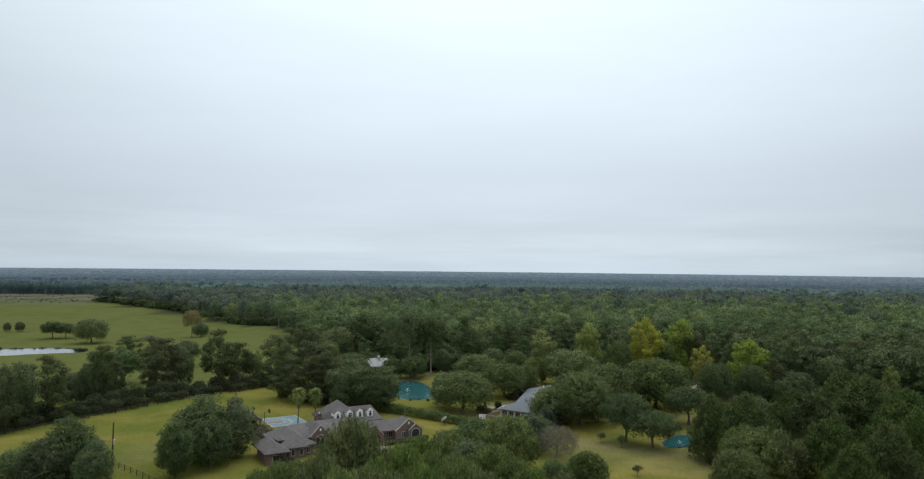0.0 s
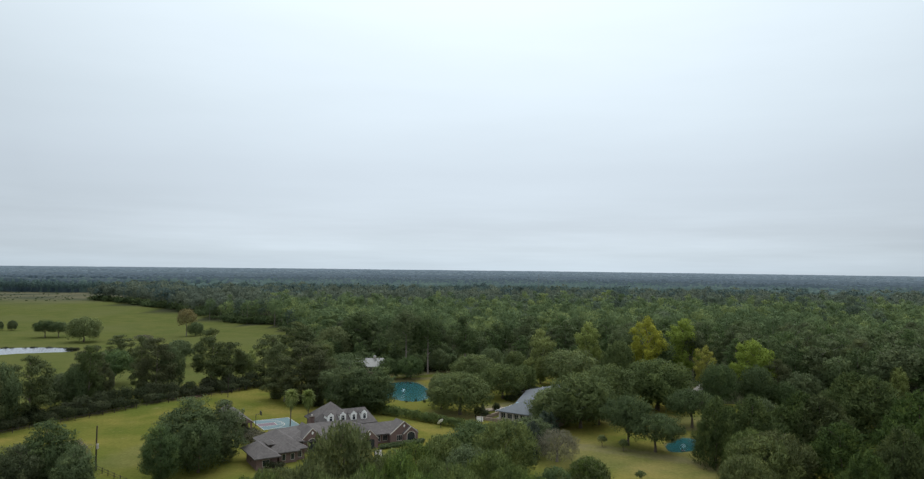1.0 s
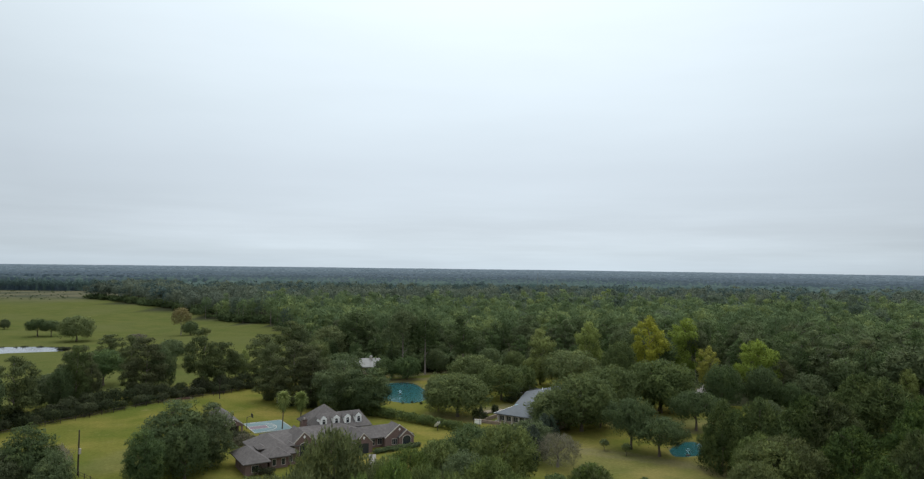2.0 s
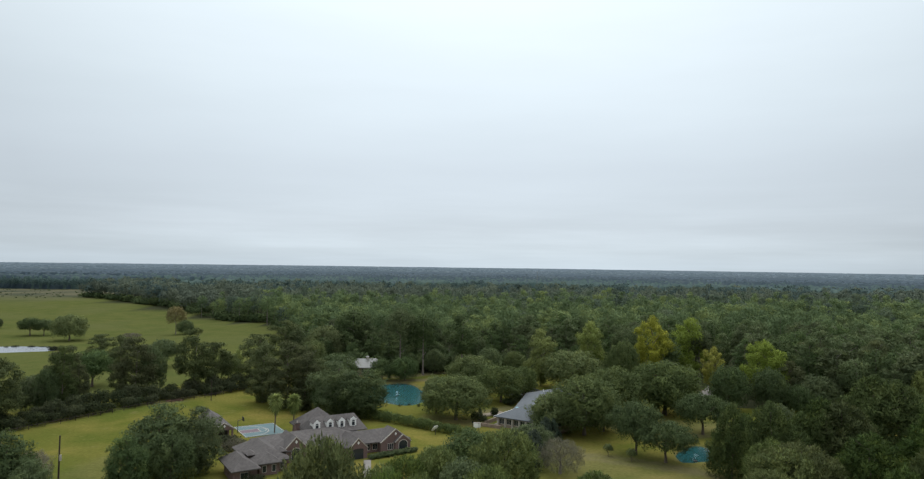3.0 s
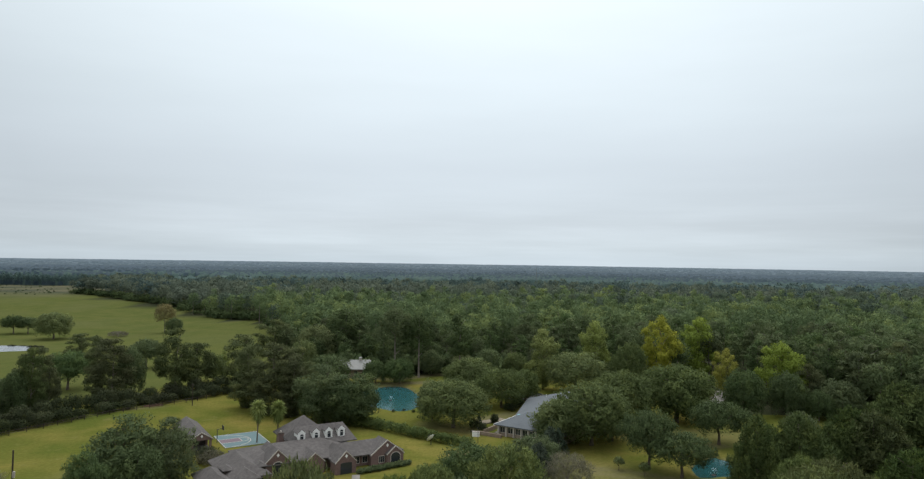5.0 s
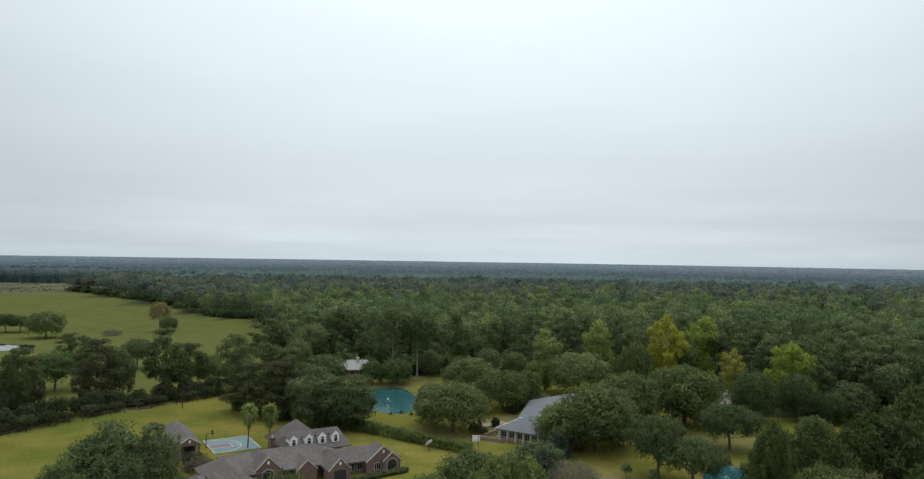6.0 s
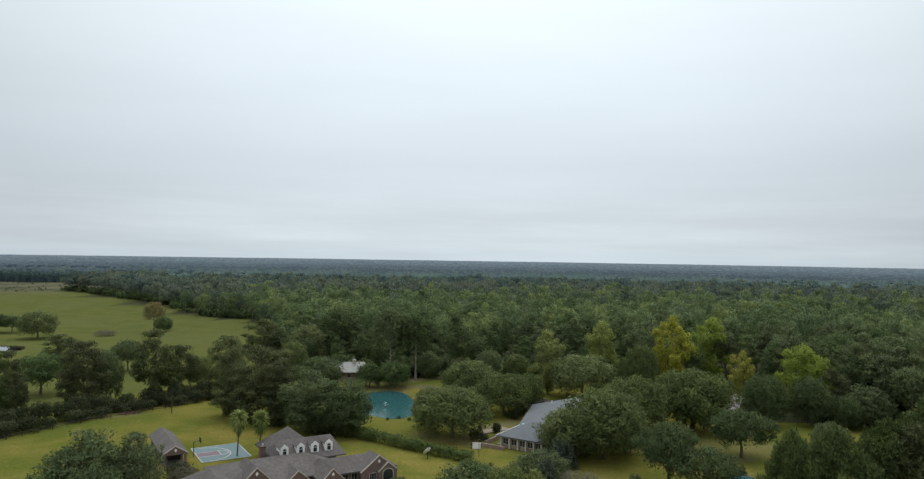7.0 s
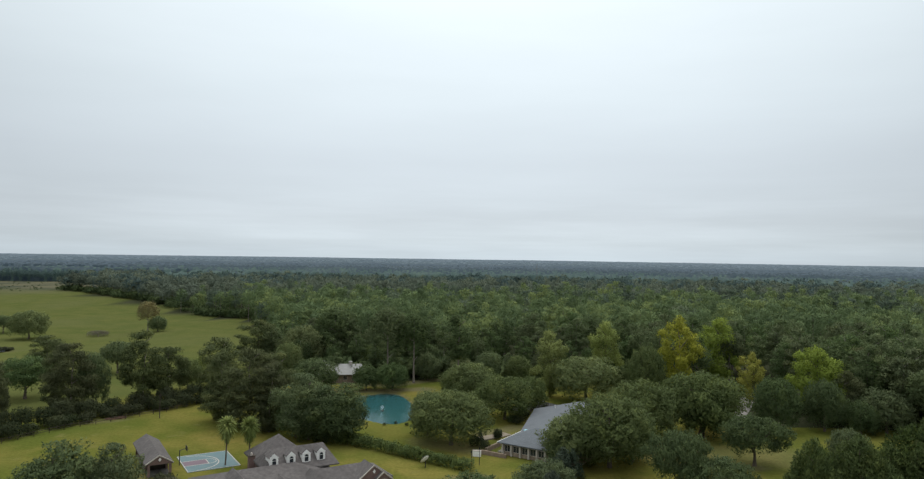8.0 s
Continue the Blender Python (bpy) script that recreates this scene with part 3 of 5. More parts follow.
# thicket before the house
for row in (
    ("shrubtree", -18.1, 119.7, 20.0, 6.1),
    ("shrubtree", -21.8, 110.9, 16.0, 4.4),
    ("shrubtree", -27.1, 108.4, 15.0, 4.1),
    ("shrubtree", -12.8, 109.5, 16.0, 3.7),
    ("shrubtree", -9.1, 120.3, 15.0, 3.8),
    ("shrubtree", -2.5, 146.8, 11.5, 4.3),
    ("shrubtree", -5.9, 109.5, 15.0, 4.6),
    ("shrubtree", -16.9, 101.4, 16.0, 4.7),
    ("shrubtree", -0.5, 117.6, 14.0, 4.5),
    ("shrubtree", -10.8, 103.7, 15.0, 4.4),
    ("shrubtree", 6.6, 132.6, 12.0, 5.0),
    ("shrubtree", 10.1, 152.5, 13.5, 6.1),
    ("darkoak", 4.8, 167.5, 9.5, 6.7),
    ("darkoak", 2.3, 140.1, 11.0, 4.7),
    ("darkoak", 18.1, 181.9, 7.5, 5.4),
    ("cedar", 17.9, 172.5, 8.0, 4.0),
    ("cedar", 23.5, 194.8, 6.0, 3.3),
    ("bare", 23.2, 168.6, 7.5, 4.7),
    ("bare", -50.7, 182.4, 3.2, 2.9),
    ("bare", -81.5, 155.5, 7.0, 3.6),
    ("shrubtree", 26.1, 143.7, 8.0, 3.9),
    ("shrubtree", 11.8, 118.3, 12.0, 4.5),
    ("darkoak", 18.3, 136.9, 8.0, 3.5),
    ("shrubtree", -24.0, 106.7, 14.0, 3.6),
    ("shrubtree", -31.1, 109.9, 13.0, 3.2),
    ("shrubtree", -14.0, 104.6, 16.0, 3.5),
    ("shrubtree", -20.0, 109.0, 15.0, 3.7),
    ("shrubtree", -4.7, 125.2, 13.0, 3.7),
    ("shrubtree", 9.3, 123.7, 12.0, 4.2),
    ("shrubtree", 18.3, 122.1, 10.0, 3.6),
    ("shrubtree", 3.8, 112.8, 13.0, 4.3),
    ("shrubtree", -29.0, 124.3, 11.0, 4.4),
    ("shrubtree", -11.9, 136.7, 11.0, 3.5),
    ("shrubtree", -8.0, 142.4, 11.0, 4.2),
    ("shrubtree", -2.6, 150.2, 10.5, 3.9),
    ("shrubtree", 25.9, 143.8, 8.0, 3.4),
    ("shrubtree", -14.4, 123.7, 12.0, 3.9),
    ("shrubtree", -34.7, 122.3, 10.0, 2.8),
    ("shrubtree", -32.2, 125.6, 10.5, 3.1),
):
    plant(*row, fuller=1.15)
# hedgerow between yard and pasture
for row in (
    ("pine", -122.1, 236.2, 17.3, 8.3),
    ("darkoak", -121.9, 224.4, 10.6, 6.6),
    ("lone", -126.6, 264.3, 13.0, 10.0),
    ("pine", -145.6, 307.7, 13.5, 8.3),
    ("pine", -103.1, 246.2, 19.0, 8.3),
    ("darkoak", -101.2, 253.9, 16.3, 5.7),
    ("lone", -121.0, 309.9, 12.0, 7.4),
    ("pine", -87.5, 254.8, 21.2, 8.6),
    ("pine", -84.7, 265.3, 15.8, 8.5),
    ("oak", -83.8, 279.0, 10.5, 5.3),
    ("darkoak", -122.7, 193.1, 18.4, 7.3),
    ("pine", -119.7, 202.9, 18.6, 8.1),
    ("pine", -120.7, 186.4, 17.8, 4.7),
    ("pine", -111.2, 253.2, 19.1, 5.7),
    ("darkoak", -120.7, 221.6, 11.0, 7.5),
    ("pine", -114.4, 224.0, 19.1, 4.8),
    ("pine", -111.9, 228.2, 13.1, 4.0),
    ("darkoak", -116.7, 220.0, 13.5, 4.6),
):
    plant(*row, fuller=0.84)
# pasture
for row in (
    ("oak", -232.5, 440.8, 16.2, 11.8),
    ("lone", -270.8, 465.2, 11.7, 8.2),
    ("lone", -262.5, 466.1, 10.8, 6.6),
    ("darkoak", -328.9, 508.2, 7.2, 3.0),
    ("darkoak", -320.5, 509.1, 7.7, 3.7),
    ("brown", -183.1, 477.1, 19.0, 6.9),
    ("darkoak", -175.5, 473.2, 9.7, 6.0),
):
    plant(*row)
# behind the brick house
for row in (
    ("pine", -69.4, 269.1, 18.0, 8.1),
    ("pine", -50.5, 232.6, 20.1, 8.2),
    ("pine", -60.5, 240.2, 18.5, 5.4),
    ("pine", -43.8, 233.0, 18.8, 6.9),
    ("pine", -56.7, 236.2, 12.1, 6.1),
    ("yardtree", -33.3, 222.4, 15.0, 8.6),
    ("yardtree", -25.3, 220.8, 13.1, 7.7),
    ("yardtree", -29.0, 220.6, 12.5, 6.5),
    ("pine", -44.6, 229.1, 17.6, 6.4),
    ("darkoak", -37.0, 224.4, 10.1, 5.0),
    ("pine", -73.6, 322.3, 19.0, 8.6),
    ("oak", -55.1, 315.9, 18.0, 9.7),
    ("darkoak", -42.7, 310.0, 11.6, 3.8),
    ("oak", -56.6, 300.0, 13.7, 5.9),
    ("poplar", -83.6, 290.0, 9.7, 2.6),
):
    plant(*row)
# round the pond
for row in (
    ("darkoak", -44.1, 282.2, 10.6, 8.6),
    ("darkoak", -27.3, 283.5, 8.5, 5.4),
    ("darkoak", -18.8, 284.2, 9.2, 6.5),
    ("darkoak", -8.0, 303.0, 10.0, 5.5),
    ("oak", 4.0, 300.0, 9.0, 5.0),
    ("darkoak", 14.0, 304.0, 11.0, 6.0),
    ("oak", 24.0, 300.0, 10.0, 5.5),
    ("darkoak", 34.0, 306.0, 11.0, 6.0),
    ("oak", -30.0, 318.0, 11.0, 6.0),
    ("forest", -21.6, 296.9, 27.4, 6.8),
    ("forest", -12.6, 297.6, 24.8, 6.8),
    ("forest", -44.4, 325.0, 24.8, 8.8),
    ("forest", 2.7, 285.9, 24.8, 6.5),
    ("oak", 0.8, 219.5, 13.1, 10.9),
    ("oak", -5.1, 227.7, 11.6, 5.1),
    ("oak", 15.3, 245.1, 12.3, 9.6),
    ("oak", 6.6, 263.5, 12.8, 9.9),
    ("oak", 23.5, 254.8, 10.4, 5.7),
    ("poplar", 31.8, 276.2, 19.7, 6.3),
    ("oak", 41.9, 268.1, 14.6, 13.2),
    ("oak", 2.6, 268.5, 10.6, 6.1),
):
    plant(*row)
# round the slate-roofed house
for row in (
    ("oak", 34.5, 202.7, 16.0, 11.1),
    ("oak", 27.6, 203.5, 11.4, 8.5),
    ("darkoak", 24.2, 202.2, 7.5, 3.7),
    ("darkoak", 40.6, 207.1, 11.2, 5.3),
    ("cedar", 25.4, 195.3, 5.6, 2.8),
    ("oak", 46.7, 223.5, 15.5, 10.7),
    ("oak", 63.6, 230.3, 16.4, 12.8),
    ("lone", 43.4, 184.1, 13.0, 6.6),
    ("lone", 48.6, 177.9, 9.6, 7.2),
    ("lone", 66.7, 205.5, 11.1, 7.9),
    ("darkoak", 63.7, 228.1, 12.5, 5.9),
    ("orchard", 36.5, 182.5, 3.0, 1.5),
    ("orchard", 40.8, 178.0, 3.2, 1.5),
    ("orchard", 38.8, 154.0, 2.5, 1.3),
    ("darkoak", 12.1, 225.7, 1.8, 1.0),
    ("cedar", 7.7, 218.8, 3.9, 1.2),
    ("darkoak", 17.1, 241.6, 2.1, 1.8),
    ("darkoak", 20.8, 250.4, 1.8, 1.7),
):
    plant(*row)
# young wood
for row in (
    ("spire", 59.4, 167.0, 15.0, 6.2),
    ("spire", 68.9, 170.2, 15.0, 9.0),
    ("spire", 87.0, 183.4, 13.6, 9.0),
    ("spire", 110.6, 202.0, 16.0, 11.0),
    ("shrubtree", 65.7, 150.7, 12.0, 8.8),
    ("shrubtree", 63.3, 156.2, 11.0, 6.5),
    ("shrubtree", 62.0, 147.5, 11.5, 8.0),
    ("spire", 79.3, 150.6, 13.0, 9.5),
    ("shrubtree", 54.7, 139.4, 10.0, 5.9),
    ("spire", 90.1, 179.6, 13.6, 10.5),
    ("spire", 111.9, 193.8, 16.0, 12.3),
    ("spire", 108.6, 170.8, 16.0, 10.8),
    ("spire", 74.0, 132.4, 12.0, 6.7),
    ("spire", 87.6, 143.7, 14.0, 7.3),
    ("spire", 98.4, 151.0, 15.0, 7.6),
    ("darkoak", 86.0, 203.4, 9.0, 4.8),
    ("spire", 66.0, 177.3, 11.0, 5.7),
    ("spire", 80.7, 180.4, 11.0, 6.0),
    ("spire", 84.9, 178.5, 11.0, 4.8),
):
    plant(*row)
# standing out of the wood
for row in (
    ("yellow", 72.4, 274.0, 25.3, 7.4),
    ("poplar", 93.1, 296.8, 23.0, 7.9),
    ("poplar", 101.5, 247.0, 20.4, 7.8),
    ("poplar", 54.8, 300.0, 21.0, 6.4),
    ("oak", 58.5, 262.0, 19.0, 6.6),
    ("yellow", 90.2, 264.0, 16.0, 4.3),
    ("darkoak", 85.8, 236.8, 14.5, 7.0),
    ("darkoak", 98.5, 236.5, 14.0, 6.2),
    ("darkoak", 106.0, 233.0, 9.0, 5.0),
    ("pine", 131.0, 238.0, 19.0, 6.5),
    ("pine", 139.0, 248.0, 21.0, 6.5),
    ("pine", 108.0, 243.0, 15.0, 5.6),
    ("pine", 120.5, 257.8, 19.0, 8.7),
    ("pine", 124.2, 243.8, 18.0, 8.2),
    ("darkoak", 114.1, 235.4, 12.0, 7.9),
    ("poplar", 132.0, 216.0, 16.0, 3.6),
):
    plant(*row)


# ---------------------------------------------------------------- the woods
EDGE_FAR = 350


def spread(x0, x1, y0, y1, step, rng):
    """Uneven tree places over a stretch of the plan, a step apart."""
    nx, ny = int((x1 - x0) / step), int((y1 - y0) / step)
    for j in range(ny):
        for i in range(nx):
            yield x0 + (i + 0.5 * (j % 2) + rng.uniform(-0.42, 0.42)) * step, y0 + (j + rng.uniform(-0.42, 0.42)) * step


def in_sight(x, y, margin=40):
    return abs(x) < 0.70 * y + margin


rng = random.Random(5)
TAKEN = [(o.location.x, o.location.y) for o in scene.objects if o.name.split(".")[0] in ("tree", "pine_tree", "cedar_tree")]
BRIGHT = ((71, 268), (91, 290), (55, 300), (58, 262), (102, 251), (91, 267), (132, 216))      # kept clear, so that these trees stand out of the wood
count = 0
for x, y in spread(-80, 290, 204, EDGE_FAR, 8.6, rng):
    if not in_woods(x, y) or not in_sight(x, y, 20) or any((x - a) ** 2 + (y - b) ** 2 < 26 for a, b in TAKEN):
        continue
    if any(abs(x - a) < 9 + 0.2 * (b - y) and -4 < b - y < 26 for a, b in BRIGHT):
        continue
    h = rng.uniform(14, 23) * (0.62 + 0.38 * smooth(300, 335, y) if x < 66 else 1)
    plant("forest", x, y, h, h * rng.uniform(0.23, 0.33), "woodland pines")
    count += 1


def wood_band(name, label, x0, x1, y0, y1, step, count, size, keys, fade=(0, 1), lumps=10, trunks=0.0, tall=(13.5, 24.5), seed=1, reach=None, vary=1.0):
    """A stretch of woodland with too many trees to count, as one mesh. Further off, between the two depths of fade,
    more and more of the trees take the second leaf colour, with more haze tinted in.
    """
    r1, r2 = random.Random(seed), np.random.default_rng(seed)
    kinds = []
    for v in range(8):
        lobes = tuft_lobes(r2, 1.0, 0.27, 0.44, max(3, lumps // 3), 0.4, 0.55, 0.38, 0.75) if v < 4 and lumps > 8 else dome_lobes(r2, 0.93, 0.28, 0.25, lumps, -0.5, 0.44)
        kinds.append(foliage(r2, lobes, count, size / 20, 0.7, 0.45, 0.3, 0.45, 0.25, 0.1))
    chunks, ways, tints, picks, stems = [], [], [], [], bmesh.new()
    for x, y in spread(x0, x1, y0, y1, step, r1):
        if not in_woods(x, y) or not in_sight(x, y) or (reach and not reach(x, y)):
            continue
        if noise.noise((x * 0.012, y * 0.012, 7)) > 0.6:
            continue
        h = r1.uniform(*tall) * (1 + 0.14 * noise.noise((x * 0.02, y * 0.02, 1)))
        a, w = r1.uniform(0, math.tau), h * r1.uniform(0.8, 1.25) * step / 9.3
        c, nrm, tnt = kinds[r1.randrange(8)]
        z = ground_z(x, y)
        turn = np.array(((math.cos(a), math.sin(a), 0), (-math.sin(a), math.cos(a), 0), (0, 0, 1)))
        chunks.append((c @ turn) * (w, w, h) + (x, y, z)), ways.append(nrm @ turn)
        tints.append(0.5 + vary * (tnt - 0.5 + 0.3 * noise.noise((x * 0.03, y * 0.03, 4)) + r1.uniform(-0.38, 0.38)))
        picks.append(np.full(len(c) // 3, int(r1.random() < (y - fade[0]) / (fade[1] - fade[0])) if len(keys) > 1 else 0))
        if trunks and r1.random() < trunks:
            tube(stems, (x, y, z - 0.2), (x + r1.uniform(-0.3, 0.3), y, z + h * 0.8), 0.22, 0.1, 3)
    ob = new(name, loose_mesh(name, np.concatenate(chunks), np.concatenate(ways), np.concatenate(tints), [LEAF[k] for k in keys], np.concatenate(picks)))
    tagged(ob, label, "woods", kind="stuff")
    if trunks:
        part("trunks", stems, PALE_BARK, ob)
    else:
        stems.free()


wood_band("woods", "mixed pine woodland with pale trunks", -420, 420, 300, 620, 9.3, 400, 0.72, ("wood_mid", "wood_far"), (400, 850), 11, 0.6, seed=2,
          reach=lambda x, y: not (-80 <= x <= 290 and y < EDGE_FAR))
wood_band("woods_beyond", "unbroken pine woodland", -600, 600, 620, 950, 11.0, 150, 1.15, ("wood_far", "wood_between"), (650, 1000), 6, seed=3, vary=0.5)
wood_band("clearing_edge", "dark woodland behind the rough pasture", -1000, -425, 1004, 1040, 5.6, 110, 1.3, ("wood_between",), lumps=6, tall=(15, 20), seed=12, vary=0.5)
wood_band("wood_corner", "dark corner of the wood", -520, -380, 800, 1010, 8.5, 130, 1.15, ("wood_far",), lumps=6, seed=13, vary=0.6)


def canopy(name, label, r0, r1, keys, na, grow, rough):
    """Woodland seen from so far that its crowns run together: a bumpy roof of leaves, further off in the second leaf
    colour, with more haze tinted in.
    """
    verts, faces, radii = [], [], [r0]
    while radii[-1] < r1:
        radii.append(radii[-1] * grow)
    for j, r in enumerate(radii):
        for i in range(na):
            a = radians(-52 + 104 * i / (na - 1))
            x, y = r * math.sin(a), r * math.cos(a)
            z = 15.5 + rough * (noise.noise((x * 0.06, y * 0.06, 0)) + 0.6 * noise.noise((x * 0.015, y * 0.015, 5)) + 1.1 * random.random()) + noise.noise((x * 0.003, y * 0.003, 5))
            verts.append((x, y, z if j and in_woods(x, y) and not (x < -340 and y < 1034) else -0.5))
    pick = []
    for j in range(len(radii) - 1):
        for i in range(na - 1):
            f = (j * na + i, j * na + i + 1, (j + 1) * na + i + 1, (j + 1) * na + i)
            if any(verts[k][2] > 0 for k in f):
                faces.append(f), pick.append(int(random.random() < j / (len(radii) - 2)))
    me = bpy.data.meshes.new(name)
    me.from_pydata(verts, [], faces)
    me.polygons.foreach_set("use_smooth", [True] * len(faces))
    for k in keys:
        me.materials.append(LEAF[k])
    me.polygons.foreach_set("material_index", pick)
    me.attributes.new("tint", "FLOAT", "POINT").data.foreach_set("value", [0.5 + 0.3 * noise.noise((x * 0.012, y * 0.004, 2)) + 0.25 * random.uniform(-1, 1) for x, y, z in verts])
    tagged(new(name, me), label, "woods", kind="stuff")


# the haze sits in the leaf colours and thickens from ring to ring
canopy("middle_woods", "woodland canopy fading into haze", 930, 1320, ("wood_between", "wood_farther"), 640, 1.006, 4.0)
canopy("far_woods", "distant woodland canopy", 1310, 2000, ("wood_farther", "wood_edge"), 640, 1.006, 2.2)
canopy("horizon_woods", "woodland along the horizon, tinted with blue haze", 1990, 4850, ("wood_edge", "wood_last"), 520, 1.012, 1.0)


def undergrowth(name, label, places, key, low, high, seed):
    """Bushes too many to count."""
    r1, r2 = random.Random(seed), np.random.default_rng(seed)
    kinds = [foliage(r2, dome_lobes(r2, 1.0, 0.8, -0.1, 7, -0.4), 90, 0.2, 0.6, 0.4, 0.3) for v in range(4)]
    pts, ways, tints = [], [], []
    for x, y in places:
        h = r1.uniform(low, high)
        p, q, tnt = kinds[r1.randrange(4)]
        pts.append(p * (h * r1.uniform(0.9, 1.4), h * r1.uniform(0.9, 1.4), h) + (x, y, ground_z(x, y))), ways.append(q)
        tints.append(np.full(len(q), r1.uniform(0.2, 0.7)))
    ob = new(name, loose_mesh(name, np.concatenate(pts), np.concatenate(ways), np.concatenate(tints), [LEAF[key]]))
    tagged(ob, label, "bushes", kind="stuff")


rng = random.Random(21)
EDGE = []
for i in range(620):
    y = rng.uniform(300, 828)
    if 606 < y < 668 and rng.random() < 0.6:
        continue
    EDGE.append((wood_edge(y) + rng.uniform(1, 30), y))
for i in range(420):
    x = rng.uniform(-60, 75)
    EDGE.append((x, 302 + rng.uniform(0, 26) + (0 if x < -20 or x > 10 else 6)))
for i in range(60):
    EDGE.append((rng.uniform(104, 140), rng.uniform(244, 266)))
undergrowth("undergrowth", "low bushes along the edge of the wood", EDGE, "forest", 2.5, 7.5, 8)
# bushes, not reeds, added to give the far bank its dark band
BANK = []
for i in range(130):
    q = radians(rng.uniform(-12, 150))
    u, v, c, w = 36 * math.cos(q) * rng.uniform(1.0, 1.12), 17.5 * math.sin(q) * rng.uniform(1.0, 1.2), math.cos(radians(25)), math.sin(radians(25))
    BANK.append((-236 + u * c - v * w, 357 + u * w + v * c))
undergrowth("reeds", "low bushes added as the dark band on a pond bank", BANK, "hedge", 0.7, 1.7, 31)
SCRUB = [(rng.uniform(-1000, -425), 790 + 215 * rng.random() ** 1.2) for i in range(480)]
undergrowth("scrub", "scattered dark scrub on rough pasture", SCRUB, "forest", 0.5, 1.7, 9)


# ---------------------------------------------------------------- buildings
SHINGLE = plain("grey_brown_shingle", (0.119, 0.107, 0.102), (0.0697, 0.0623, 0.0599), 1.6, 0.9)
SLATE = plain("blue_grey_shingle", (0.119, 0.131, 0.143), (0.0902, 0.1, 0.11), 2.5, 0.85)
BRICK = plain("red_brick", (0.184, 0.123, 0.108), (0.127, 0.082, 0.0738), 6.0, 0.9)
STONE = plain("tan_stone", (0.279, 0.221, 0.164), (0.18, 0.131, 0.0984), 1.2, 0.9)
WHITE = plain("white_paint", (0.78, 0.77, 0.74), (0.66, 0.65, 0.62), 1.5, 0.6)
TRIM = plain("cream_trim", (0.451, 0.41, 0.361), (0.369, 0.328, 0.287), 2.0, 0.7)
DARK = plain("dark_wood", (0.06, 0.045, 0.035), (0.035, 0.028, 0.022), 3.0, 0.8)
GLASS = plain("window_glass", (0.02, 0.025, 0.03), (0.03, 0.035, 0.04), 0.5, 0.08, 0.5)
CONCRETE = plain("concrete", (0.221, 0.205, 0.184), (0.164, 0.152, 0.135), 0.6, 0.9)
STEEL = plain("dark_steel", (0.06, 0.06, 0.065), (0.04, 0.04, 0.045), 4.0, 0.5, 0.5, 0.6)


def hip_roof(bm, u0, u1, v0, v1, ze, zr, inset, along="u", thick=0.22):
    """A closed hip roof; inset is the run of its hips, 0 for gable ends."""
    if along == "u":
        vm = (v0 + v1) / 2
        ridge = [(u0 + inset, vm, zr), (u1 - inset, vm, zr)]
        faces = [(4, 5, 9, 8), (5, 6, 9), (6, 7, 8, 9), (7, 4, 8)]
    else:
        um = (u0 + u1) / 2
        ridge = [(um, v0 + inset, zr), (um, v1 - inset, zr)]
        faces = [(4, 5, 8), (5, 6, 9, 8), (6, 7, 9), (7, 4, 8, 9)]
    base = [(u, v, z) for z in (ze - thick, ze) for u, v in ((u0, v0), (u1, v0), (u1, v1), (u0, v1))]
    return solid(bm, base + ridge, [(3, 2, 1, 0), (0, 1, 5, 4), (1, 2, 6, 5), (2, 3, 7, 6), (3, 0, 4, 7)] + faces)


def gable_wall(bm, u, half, v, ze, zr, depth=0.3):
    """A wall that rises to a point, facing -v."""
    f = [(u - half, 0), (u + half, 0), (u + half, ze), (u, zr), (u - half, ze)]
    pts = [(a, v, z) for a, z in f] + [(a, v + depth, z) for a, z in f]
    return solid(bm, pts, [(0, 1, 2, 3, 4), (9, 8, 7, 6, 5)] + [(k, (k + 1) % 5, (k + 1) % 5 + 5, k + 5) for k in range(5)])


def rake(bm, u, half, v, ze, zr, w=0.28, proud=0.12):
    """Two sloping trim boards on a gable."""
    for s in (-1, 1):
        pts = []
        for dv in (-proud, 0.04):
            pts += [(u, v + dv, zr + 0.1), (u, v + dv, zr + 0.1 - w), (u + s * half, v + dv, ze + 0.1 - w), (u + s * half, v + dv, ze + 0.1)]
        solid(bm, pts, [(0, 1, 2, 3), (7, 6, 5, 4), (0, 3, 7, 4), (1, 0, 4, 5), (2, 1, 5, 6), (3, 2, 6, 7)])
    return bm


